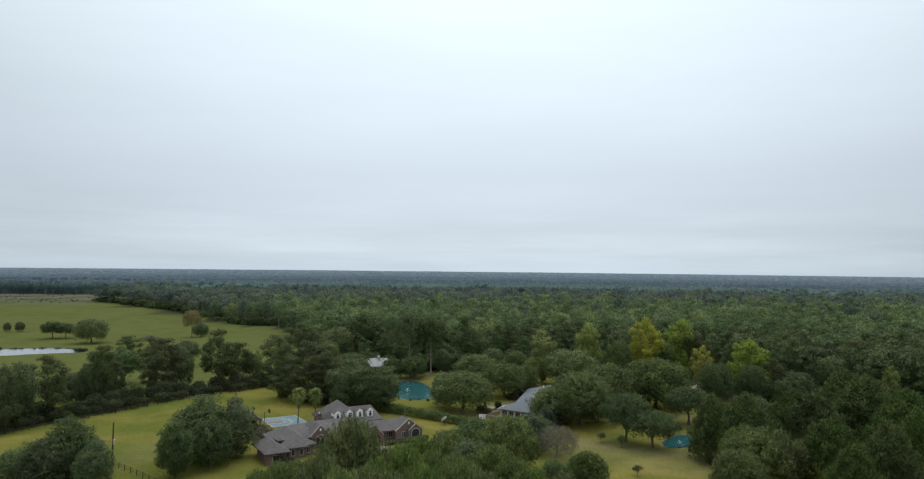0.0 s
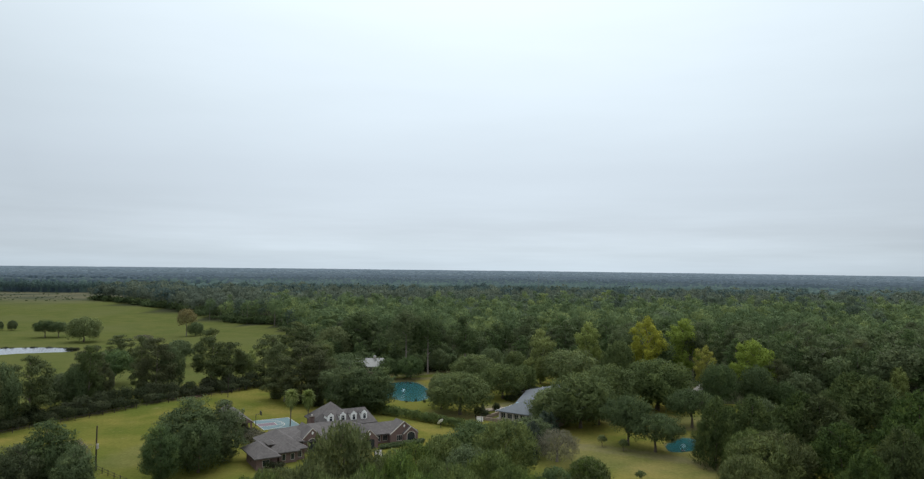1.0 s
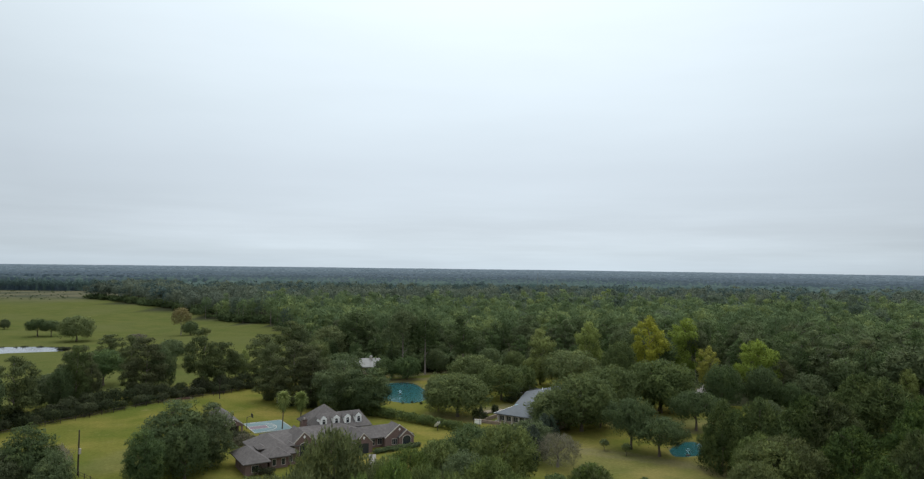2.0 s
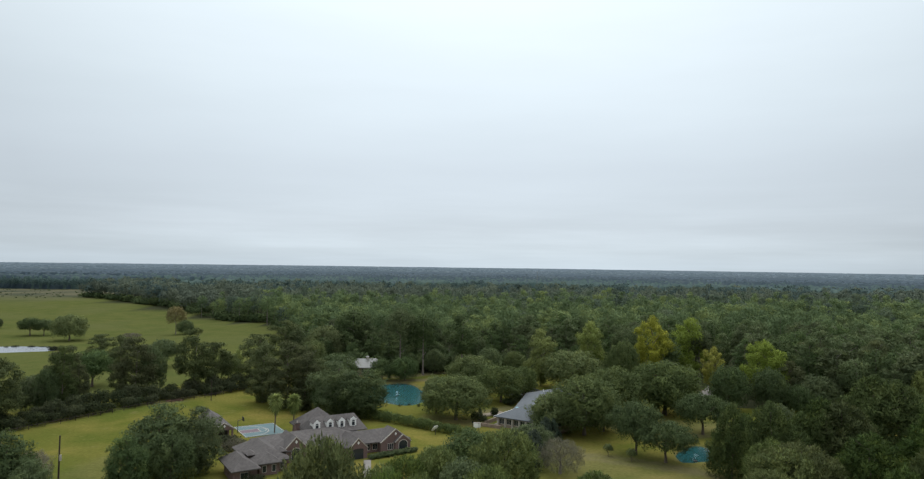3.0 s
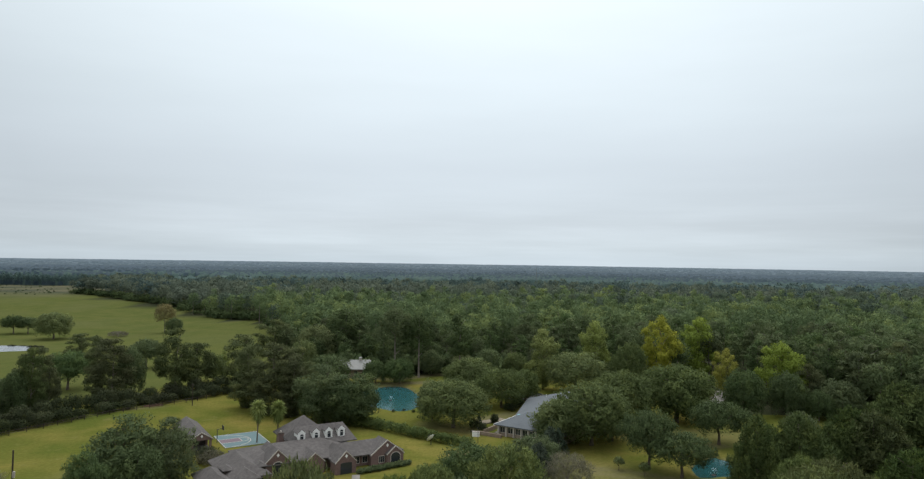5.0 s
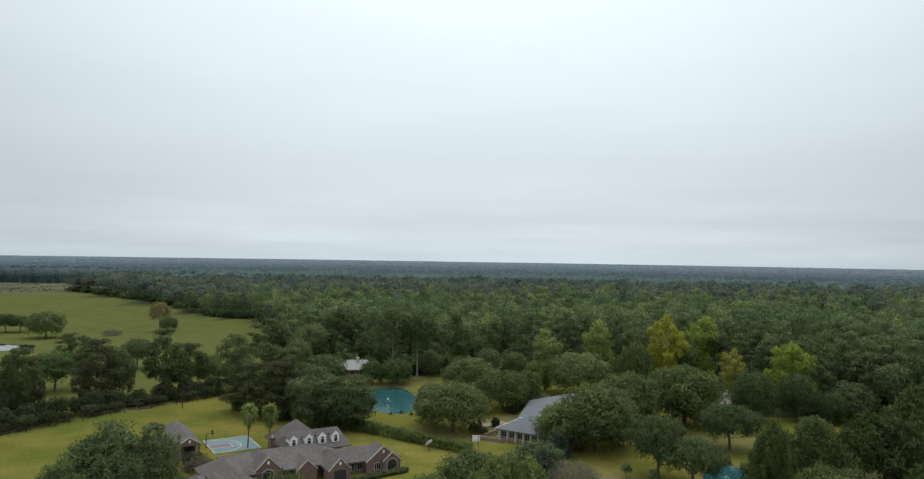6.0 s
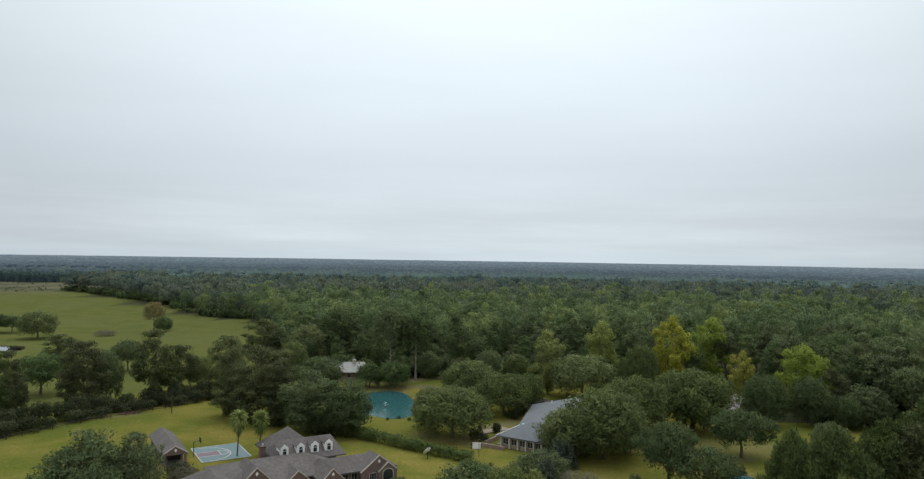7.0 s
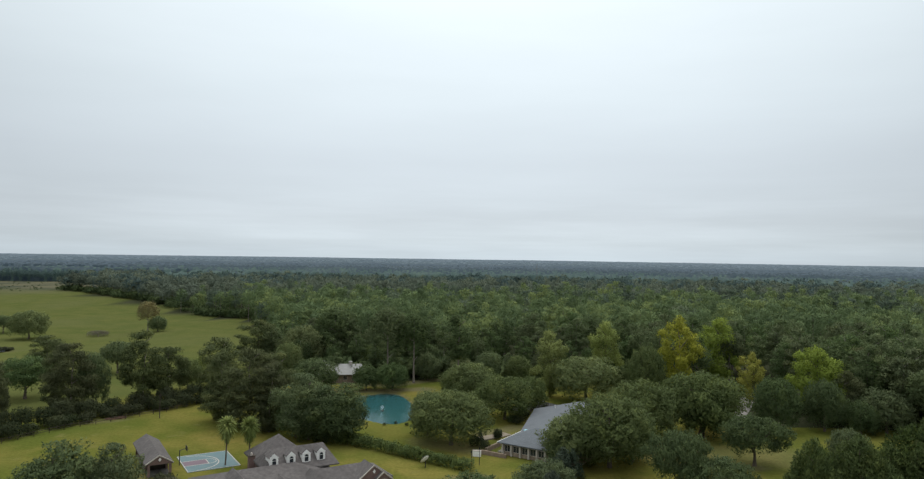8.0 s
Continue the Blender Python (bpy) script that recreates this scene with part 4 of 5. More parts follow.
def window(parent, u, v, z0, z1, w, face="v", bars=1, arch=False, arch_white=False):
    """A window that faces -v (or +-u): frame, bars and a pane set back in it."""
    m = {"v": pose(u, v, 0), "-u": pose(u, v, 0, 0, 0, -90), "+u": pose(u, v, 0, 0, 0, 90)}[face]
    bm = bmesh.new()
    t = 0.09
    for a, b, c, d in ((-w / 2, -w / 2 + t, z0, z1), (w / 2 - t, w / 2, z0, z1), (-w / 2 + t, w / 2 - t, z0, z0 + t), (-w / 2 + t, w / 2 - t, z1 - t, z1)):
        box(bm, a, b, -0.08, 0.05, c, d)
    for k in range(1, bars + 1):
        a = -w / 2 + w * k / (bars + 1)
        box(bm, a - 0.03, a + 0.03, -0.06, 0.03, z0 + t, z1 - t)
    if arch:
        pts = [(w / 2 * math.cos(k * math.pi / 8), z1 + w / 2 * math.sin(k * math.pi / 8)) for k in range(9)]
        solid(bm, [(a, -0.08, z) for a, z in pts] + [(a, 0.05, z) for a, z in pts],
              [tuple(range(9)), tuple(range(17, 8, -1))] + [(k, k + 1, k + 10, k + 9) for k in range(8)])
    fr = part("window", bm, WHITE if arch_white else TRIM, parent, "white window frame" if arch_white else "cream window frame")
    fr.matrix_basis = m
    part("pane", box(bmesh.new(), -w / 2 + t, w / 2 - t, -0.03, 0.02, z0 + t, z1 - t), GLASS, fr)
    return fr


def brick_house():
    root = thing("house", pose(-19.7, 178.3, 0.0, 0, 0, 31), "long brick ranch house with grey hipped roofs and white dormers", "house")
    B = bmesh.new
    # walls of the wings
    for lab, (u0, u1, v0, v1, z) in {"garage": (-30.3, -25.7, -4.4, 3.8, 2.6), "bay": (-24.4, -20.4, -1.7, 0.5, 2.6), "left": (-25.7, -18.2, -0.4, 11.2, 2.6), "main": (-20.2, 3.6, 5.6, 18.5, 2.6), "right": (-1, 12.2, 4.0, 11.5, 2.5),
                                     "rear": (-7.2, 2.4, 18, 30, 3.0)}.items():
        part("wall", box(B(), u0, u1, v0, v1, -0.3, z), BRICK, root, "red brick wall")
    part("roof", hip_roof(B(), -26.4, -17.5, -1.2, 14.0, 2.72, 5.3, 4.4, "v"), SHINGLE, root)
    part("roof", hip_roof(B(), -31, -25.0, -5.2, 6.4, 2.7, 4.5, 2.9, "v"), SHINGLE, root)
    part("roof", hip_roof(B(), -25.0, -19.8, -2.5, 6.0, 2.68, 4.35, 2.5, "v"), SHINGLE, root, "hipped roof over the bay")
    # plain dark boxes under small hips, where the roof has two dark marks
    for u, v in ((-25.2, 1.3), (-18.9, 1.0)):
        vent = part("roof_dormer", box(B(), u - 0.8, u + 0.8, v, v + 2.6, 3.0, 3.85), DARK, root, "small roof dormer with a plain dark front")
        part("roof", hip_roof(B(), u - 1.1, u + 1.1, v - 0.3, v + 3.6, 3.85, 4.5, 1.1, "v", 0.1), SHINGLE, vent)
    part("roof", hip_roof(B(), -21, 4.4, 4.4, 19.6, 2.7, 5.15, 8.0, "u"), SHINGLE, root)
    part("roof", hip_roof(B(), -4, 13.0, 3.0, 12.2, 2.6, 4.55, 4.2, "u"), SHINGLE, root)
    part("roof", hip_roof(B(), -8.6, 5.4, 11.2, 21.0, 3.9, 7.0, 1.6, "u"), SHINGLE, root, "steep upper roof carrying four dormers")
    part("roof", hip_roof(B(), -8.0, 3.2, 19.4, 30.6, 3.0, 7.4, 5.5, "v"), SHINGLE, root)
    # front gables: place along the front, half width, front, eave, point
    for u, half, v, ze, zr, back in ((8.7, 3.9, 2.3, 2.4, 5.3, 4.6), (10.2, 2.1, 1.3, 2.4, 4.1, 4), (-1.6, 2.4, 0.3, 2.4, 4.7, 8), (-7.2, 2.2, 3.4, 2.4, 4.3, 7), (-14.6, 2.7, 4.6, 3.0, 5.6, 8)):
        part("gable", gable_wall(B(), u, half - 0.15, v, ze, zr - 0.1, 3.0), BRICK, root, "red brick gable")
        part("roof", hip_roof(B(), u - half, u + half, v + 0.04, v + back, ze, zr, 0.0, "v"), SHINGLE, root)
        part("fascia", rake(B(), u, half, v - 0.02, ze, zr, 0.24), TRIM, root, "cream gable trim")
    # under the gables: an arched window, and dark panels for shaded arch and porch
    for u, v, half, z0, spring in ((-14.6, 4.6, 1.0, 0.3, 2.3), (10.2, 1.3, 1.05, 0.2, 1.9), (-1.6, 0.3, 1.25, 0.0, 2.2)):
        arc = [(u + half * math.cos(k * math.pi / 10), spring + (0.8 if v > 1 else 0.15) * half * math.sin(k * math.pi / 10)) for k in range(11)]
        ring = [(u + half, z0)] + arc + [(u - half, z0)]
        n = len(ring)
        trim = [(u + (x - u) * 1.14, z0 + (z - z0) * 1.06) for x, z in ring]
        for nm, shape, front, mat in (("arch_surround", trim, 0.05, TRIM if v > 1 else BRICK), ("arched_opening", ring, 0.09, GLASS)):
            bm = B()
            solid(bm, [(x, v - front, z) for x, z in shape] + [(x, v + 0.02, z) for x, z in shape],
                  [tuple(range(n)), tuple(range(2 * n - 1, n - 1, -1))] + [(k, (k + 1) % n, n + (k + 1) % n, n + k) for k in range(n)])
            part(nm, bm, mat, root)
    # star ornaments high in two gables
    for u, v, z in ((8.7, 2.3, 4.2), (-1.6, 0.3, 3.7), (-14.6, 4.6, 4.5)):
        bm = B()
        solid(bm, [(u - 0.3, v - 0.1, z), (u, v - 0.1, z - 0.42), (u + 0.3, v - 0.1, z), (u, v - 0.1, z + 0.42), (u, v - 0.02, z)],
              [(0, 1, 2, 3), (0, 4, 1), (1, 4, 2), (2, 4, 3), (3, 4, 0)])
        part("gable_ornament", bm, WHITE, root, "white diamond ornament")
    # dormers
    for u in (-7.05, -3.75, -0.8, 2.15):
        v0 = 12.5
        dm = part("dormer", box(B(), u - 0.8, u + 0.8, v0, v0 + 2.8, 4.55, 6.25), WHITE, root, "white dormer")
        part("roof", hip_roof(B(), u - 0.98, u + 0.98, v0 + 0.02, v0 + 3.4, 6.2, 7.05, 0.0, "v", 0.1), SHINGLE, dm)
        part("gable", solid(B(), [(u - 0.94, v0 - 0.06, 6.18), (u + 0.94, v0 - 0.06, 6.18), (u, v0 - 0.06, 7.01), (u - 0.94, v0 + 0.02, 6.18), (u + 0.94, v0 + 0.02, 6.18), (u, v0 + 0.02, 7.01)],
                              [(0, 1, 2), (5, 4, 3), (0, 2, 5, 3), (2, 1, 4, 5), (1, 0, 3, 4)]), WHITE, dm)
        w = window(dm, u, v0 - 0.05, 4.7, 5.75, 0.92, bars=0, arch_white=True)
        part("arch", solid(B(), [(0.37 * math.cos(k * math.pi / 8), y, 5.75 + 0.37 * math.sin(k * math.pi / 8)) for y in (-0.09, 0.0) for k in range(9)],
                             [tuple(range(9)), tuple(range(17, 8, -1))] + [(k, k + 1, k + 10, k + 9) for k in range(8)] + [(8, 0, 9, 17)]), GLASS, w)
    # chimney
    ch = part("chimney", box(B(), -9.1, -7.9, 22.2, 23.3, 0, 4.3), BRICK, root, "brick chimney with a dark cap")
    part("cap", box(B(), -9.2, -7.8, 22.1, 23.4, 4.3, 4.42), DARK, ch)
    bm = B()
    tube(bm, (-8.5, 22.75, 4.4), (-8.5, 22.75, 4.9), 0.22, 0.18, 10)
    part("flue", bm, TRIM, ch, "pale flue pot")
    for u, v, w, bars in ((2.3, 4.0, 1.3, 1), (4.2, 4.0, 1.3, 1), (7.4, 2.3, 1.5, 2), (-28.2, -4.4, 1.6, 1), (-23.4, -1.7, 0.9, 0), (-21.4, -1.7, 0.9, 0), (-19.3, -0.4, 0.9, 1), (-10, 5.6, 1.6, 1)):
        window(root, u, v, 0.6, 2.1, w, bars=bars)
    return root


brick_house()


def slate_house():
    root = thing("house", pose(11.2, 211.6, 0.0, 0, 0, -33), "stone house with a wide blue-grey roof among oaks", "house")
    B = bmesh.new
    part("wall", box(B(), 0.8, 19, 0.8, 13, -0.3, 2.7), STONE, root, "tan stone wall")
    part("roof", hip_roof(B(), 0, 20, 0, 14, 2.8, 5.4, 6.0, "u"), SLATE, root)
    # the long wing at the back stands at another angle
    wing = part("wall", box(B(), 0.8, 24.2, -4, 24.4, -0.3, 2.7), STONE, root, "tan stone wall of the rear wing")
    rear = part("roof", hip_roof(B(), 0, 25, -5, 25, 2.8, 5.6, 0.0, "v"), SLATE, root)
    for ob in (wing, rear):
        ob.matrix_basis = pose(11.2, 211.6, 0.0, 0, 0, -33).inverted() @ pose(17.5, 222.0, 0.0, 0, 0, -14)
    part("fascia", box(B(), -0.12, -0.01, 0, 14, 2.55, 2.85), WHITE, root, "white eaves board")
    part("skylight", box(B(), 1.6, 2.6, 9.6, 10.6, 3.3, 3.75), plain("skylight_glass", (0.35, 0.6, 0.68), (0.3, 0.52, 0.6), 0.6, 0.1, 0.5), root, "pale blue skylight")
    for u, v in ((6.0, 21.5), (9.5, 16.0)):
        pipe = part("vent_pipe", tube(B(), (u, v, 3.6), (u, v, 4.9), 0.12, 0.12, 8), WHITE, root, "white vent pipe")
        pipe.matrix_basis = rear.matrix_basis
    part("garden_wall", box(B(), -3.4, -2.9, 0.4, 7.0, -0.2, 0.9), STONE, root, "low tan stone wall")
    part("garden_wall", box(B(), -3.4, 3.0, -1.6, -1.1, -0.2, 0.8), STONE, root, "low tan stone wall")
    for u in (2.2, 4.4, 6.6, 8.6, 10.6):
        window(root, u, 0.8, 0.8, 2.3, 1.5)
    for u in (1.1, 3.3, 5.5, 7.6, 9.6, 11.6):
        part("pier", box(B(), u - 0.2, u + 0.2, 0.35, 0.78, 0, 2.55), TRIM, root, "cream porch pier")
    for p, q in ((1.2, 3.0), (-1.2, 12.0)):
        part("step", box(B(), p - 2.2, p - 0.4, q - 1.0, q + 1.0, -0.2, 0.15), CONCRETE, root)
    return root


slate_house()


def pavilion():
    root = thing("pavilion", pose(-19.7, 178.3, 0.0, 0, 0, 31), "open-sided brick pavilion with a grey gabled roof", "pavilion")
    B = bmesh.new
    # the floor's dark colour carries the shade under the roof
    part("floor", box(B(), -26.2, -21.8, 32.0, 50.2, -0.2, 0.08), plain("shade_dark_paving", (0.1, 0.095, 0.085), (0.07, 0.066, 0.06), 1.5, 0.9), root, "paved floor coloured dark for the shade inside")
    for v in (32.2, 36.6, 41, 45.4, 49.8):
        for u in (-26.0, -22.0):
            part("post", box(B(), u - 0.22, u + 0.22, v - 0.22, v + 0.22, 0, 2.5), BRICK, root, "brick pier")
    part("wall", box(B(), -21.95, -21.8, 36.8, 49.6, 0, 2.5), DARK, root, "dark wall giving the pavilion its shaded inside")
    # cross wall added so that the shaded inside reads dark
    part("wall", box(B(), -25.7, -22.0, 36.9, 37.05, 0, 2.5), DARK, root, "dark wall giving the pavilion its shaded inside")
    bm = B()
    solid(bm, [(-26.3, 32.0, 2.4), (-21.7, 32.0, 2.4), (-24, 32.0, 4.0), (-26.3, 32.2, 2.4), (-21.7, 32.2, 2.4), (-24, 32.2, 4.0)],
          [(0, 1, 2), (5, 4, 3), (0, 2, 5, 3), (2, 1, 4, 5), (1, 0, 3, 4)])
    part("gable", bm, BRICK, root, "red brick gable")
    part("roof", hip_roof(B(), -26.7, -21.4, 32.04, 51.0, 2.55, 4.2, 0.0, "v"), SHINGLE, root)
    part("fascia", rake(B(), -24.05, 2.65, 31.98, 2.55, 4.2, 0.24), TRIM, root, "cream gable trim")
    bm = B()
    solid(bm, [(-24.3, 31.85, 3.35), (-24, 31.85, 2.95), (-23.7, 31.85, 3.35), (-24, 31.85, 3.75), (-24, 31.99, 3.35)],
          [(0, 1, 2, 3), (0, 4, 1), (1, 4, 2), (2, 4, 3), (3, 4, 0)])
    part("gable_ornament", bm, WHITE, root, "white diamond ornament")
    return root


pavilion()


def court():
    m = pose(-19.7, 178.3, 0.0, 0, 0, 31)
    B = bmesh.new
    BLUE = plain("court_blue", (0.125, 0.19, 0.2), (0.105, 0.16, 0.17), 0.5, 0.8)
    RED = plain("court_red", (0.175, 0.125, 0.145), (0.145, 0.105, 0.125), 0.5, 0.8)
    slab = tagged(part("basketball_court", box(B(), -18.8, -8.2, 31.7, 44.2, -0.2, 0.1), BLUE), "pale blue half basketball court with a red key", "court")
    slab.matrix_basis = m
    part("key", box(B(), -18.5, -13.8, 36.2, 39.4, 0.1, 0.106), RED, slab, "red key")
    lines = B()
    for a in ((-18.75, -8.25, 31.75, 31.9), (-18.75, -8.25, 44.0, 44.15), (-18.75, -18.6, 31.9, 44.0), (-8.4, -8.25, 31.9, 44.0), (-18.6, -13.8, 36.05, 36.2), (-18.6, -13.8, 39.4, 39.55), (-13.8, -13.65, 36.05, 39.55)):
        box(lines, *a, 0.1, 0.11)
    for k in range(20):
        a0, a1 = math.pi * (-0.5 + k / 20), math.pi * (-0.5 + (k + 1) / 20)
        pts = [(-13.7 + r * math.cos(a), 37.8 + r * math.sin(a)) for a, r in ((a0, 1.7), (a0, 1.85), (a1, 1.85), (a1, 1.7))]
        solid(lines, [(x, y, z) for z in (0.1, 0.11) for x, y in pts], [(4, 5, 6, 7), (3, 2, 1, 0), (0, 1, 5, 4), (1, 2, 6, 5), (2, 3, 7, 6), (3, 0, 4, 7)])
    for k in range(28):
        a0, a1 = math.pi * (-0.5 + k / 28), math.pi * (-0.5 + (k + 1) / 28)
        pts = [(-17.0 + r * math.cos(a), 37.8 + r * math.sin(a)) for a, r in ((a0, 5.4), (a0, 5.6), (a1, 5.6), (a1, 5.4))]
        solid(lines, [(x, y, z) for z in (0.1, 0.112) for x, y in pts], [(4, 5, 6, 7), (3, 2, 1, 0), (0, 1, 5, 4), (1, 2, 6, 5), (2, 3, 7, 6), (3, 0, 4, 7)])
    part("line", lines, TRIM, slab, "white court lines")
    hoop = thing("basketball_hoop", m @ pose(-19.3, 37.8, 0), "dark basketball hoop on a post beside the court", "basketball hoop")
    bm = B()
    tube(bm, (0, 0, 0), (0, 0, 3.2), 0.09, 0.08, 8)
    part("post", bm, STEEL, hoop)
    bm = B()
    tube(bm, (0, 0, 3.1), (1.3, 0, 3.4), 0.06, 0.06)
    part("arm", bm, STEEL, hoop)
    bd = part("backboard", box(B(), 1.3, 1.36, -0.9, 0.9, 2.9, 3.95), STEEL, hoop)
    bm = B()
    for k in range(14):
        a, b = k * math.tau / 14, (k + 1) * math.tau / 14
        tube(bm, (1.62 + 0.23 * math.cos(a), 0.23 * math.sin(a), 3.05), (1.62 + 0.23 * math.cos(b), 0.23 * math.sin(b), 3.05), 0.02, 0.02, 4)
    part("rim", bm, STEEL, bd)


court()


def palm(x, y, h, seed):
    rng = random.Random(seed)
    root = thing("palm_tree", pose(x, y, ground_z(x, y)), "fan palm with a slim dark trunk beside the house", "palm tree", "pair of palms")
    bm = bmesh.new()
    for i in range(8):
        e0, e1 = i / 8, (i + 1) / 8
        tube(bm, (0.2 * math.sin(e0 * 2), 0, (h - 1.6) * e0), (0.2 * math.sin(e1 * 2), 0, (h - 1.6) * e1), 0.17 - 0.04 * e0, 0.17 - 0.04 * e1, 8)
    part("trunk", bm, BARK, root)
    # fans on stalks all round the head, the old ones hanging
    vs, ways, tint, top = [], [], [], Vector((0.18, 0, h - 1.5))
    for i in range(260):
        a, e = i * 2.4, 1.3 - 2.75 * (i / 260)
        d = Vector((math.cos(a) * math.cos(e), math.sin(a) * math.cos(e), math.sin(e)))
        side = d.cross(Vector((0, 0, 1))).normalized()
        up = side.cross(d).normalized()
        ln, w = rng.uniform(1.9, 2.75), rng.uniform(0.12, 0.26)
        root_at = top + Vector((0, 0, -1.3 * max(0.0, -e) * rng.random()))
        mid = root_at + d * ln * rng.uniform(0.5, 0.7)
        tip = root_at + d * ln + Vector((0, 0, -0.3 - 0.4 * rng.random()))
        vs += [root_at, mid + side * w, tip, mid - side * w]
        ways.append((up + Vector((0, 0, 0.4)) + d * 0.6).normalized())
        tint.append(rng.uniform(0.1, 0.9))
    crown = new("crown", loose_mesh("crown", np.array([tuple(v) for v in vs]), np.repeat(np.array([tuple(v) for v in ways]), 4, axis=0), np.repeat(tint, 4), [LEAF["palm"]], per=4))
    crown.parent = root


palm(-46.3, 201.1, 10.0, 1)
palm(-41.6, 201.5, 9.8, 2)


# ---------------------------------------------------------------- hedges and shrubs
def along(points, step, rng, off=0.0):
    """Uneven places along a line of points."""
    for (x0, y0), (x1, y1) in zip(points, points[1:]):
        n = max(1, round(math.hypot(x1 - x0, y1 - y0) / step))
        dx, dy = (x1 - x0) / n, (y1 - y0) / n
        ln = math.hypot(dx, dy)
        for i in range(n):
            k = i + rng.uniform(0.2, 0.8)
            o = off + rng.uniform(-0.4, 0.4) * step * 0.5
            yield x0 + dx * k - dy / ln * o, y0 + dy * k + dx / ln * o


ROW = ((-133, 160), (-120, 184), (-103.7, 213.5), (-95, 230), (-78, 250), (-66, 262))
rng = random.Random(11)
for off, h0, h1 in ((2.6, 2.6, 4.0), (6.5, 3.5, 6.5)):
    for x, y in along(ROW, 4.2, rng, off):
        plant("shrub", x, y, rng.uniform(h0, h1), rng.uniform(2.6, 3.8), "hedgerow shrubs")


def hedge(points, width, height, label, seed, quads, key):
    """A long, uneven hedge as one crown of leaves."""
    r, r2 = random.Random(seed), np.random.default_rng(seed)
    lobes = []
    for x, y in along(points, width * 0.42, r):
        s = width * r.uniform(0.36, 0.56)
        lobes.append((x, y, height * r.uniform(0.4, 0.52), s, s, height * r.uniform(0.45, 0.58)))
    v, nrm, tnt = foliage(r2, lobes, quads, 0.26, 0.5, 0.5, 0.3)
    root = thing("hedge", Matrix(), label, "hedge")
    crown = new("crown", loose_mesh("crown", v, nrm, tnt, [LEAF[key]]))
    crown.parent = root
    bm = bmesh.new()
    for x, y in along(points, width, r):
        tube(bm, (x, y, ground_z(x, y) - 0.2), (x, y, height * 0.6), 0.06, 0.04, 5)
    part("stems", bm, BARK, root)


hedge(((-36, 225), (-21, 217.5), (-8, 208), (4.5, 199)), 3.2, 2.6, "long rough hedge behind the brick house", 3, 11000, "oak")

hedge(((-18.5, 177.8), (-14.2, 180.6), (-8.6, 185.0)), 1.5, 1.1, "clipped dark hedge under the front windows", 4, 4000, "darkoak")

for x, y, h, r in ((-52.5, 184.5, 3.6, 3.4), (6.2, 217.8, 3.0, 1.7), (12.2, 225.0, 2.8, 1.5), (8.4, 215.0, 2.6, 1.5), (-16.8, 237.5, 0.8, 0.6), (-13.9, 239.6, 0.8, 0.6), (-10.9, 237.2, 0.9, 0.7),
                   (-44, 163.5, 2.2, 2.0), (-41, 160.5, 2.0, 1.8), (-38.5, 160, 1.8, 1.6), (20.5, 245, 3.0, 2.2), (18.5, 240, 2.6, 2.0), (24.5, 258, 2.8, 1.8)):
    ob = plant("shrub", x, y, h, r)
    ob["label"] = "rounded green garden shrub"
brush = plant("bare", -203, 458, 3.4, 6.5)
brush["label"], brush["category"] = "grey brush pile of fallen branches in the pasture", "brush pile"


# ---------------------------------------------------------------- yard things
def utility_pole(x, y, h):
    root = thing("utility_pole", pose(x, y, ground_z(x, y)), "dark wooden utility pole with a pale transformer", "utility pole")
    bm = bmesh.new()
    tube(bm, (0, 0, -0.5), (0.05, 0, h), 0.19, 0.13, 10)
    part("pole", bm, DARK, root)
    bm = bmesh.new()
    tube(bm, (0.32, -0.1, 4.4), (0.32, -0.1, 5.5), 0.24, 0.24, 12)
    part("transformer", bm, TRIM, root, "pale grey transformer can")
    bm = bmesh.new()
    tube(bm, (0.1, 0, 5.0), (0.32, -0.1, 5.0), 0.05, 0.05)
    part("bracket", bm, STEEL, root)
    bm = bmesh.new()
    tube(bm, (0.0, 0, h * 0.75), (-2.2, 0.6, 0), 0.02, 0.02, 4)
    part("guy_wire", bm, STEEL, root)


utility_pole(-77.8, 158.2, 9.3)


def wooden_post(x, y, h):
    root = thing("wooden_post", pose(x, y, ground_z(x, y)), "tall plain wooden post at the edge of the lawn", "post")
    bm = bmesh.new()
    tube(bm, (0, 0, -0.5), (0.04, 0, h), 0.14, 0.1, 8)
    part("pole", bm, DARK, root)
    part("crossbar", box(bmesh.new(), -0.45, 0.45, -0.05, 0.05, h - 0.6, h - 0.48), DARK, root)


wooden_post(-76.9, 241.3, 6.6)


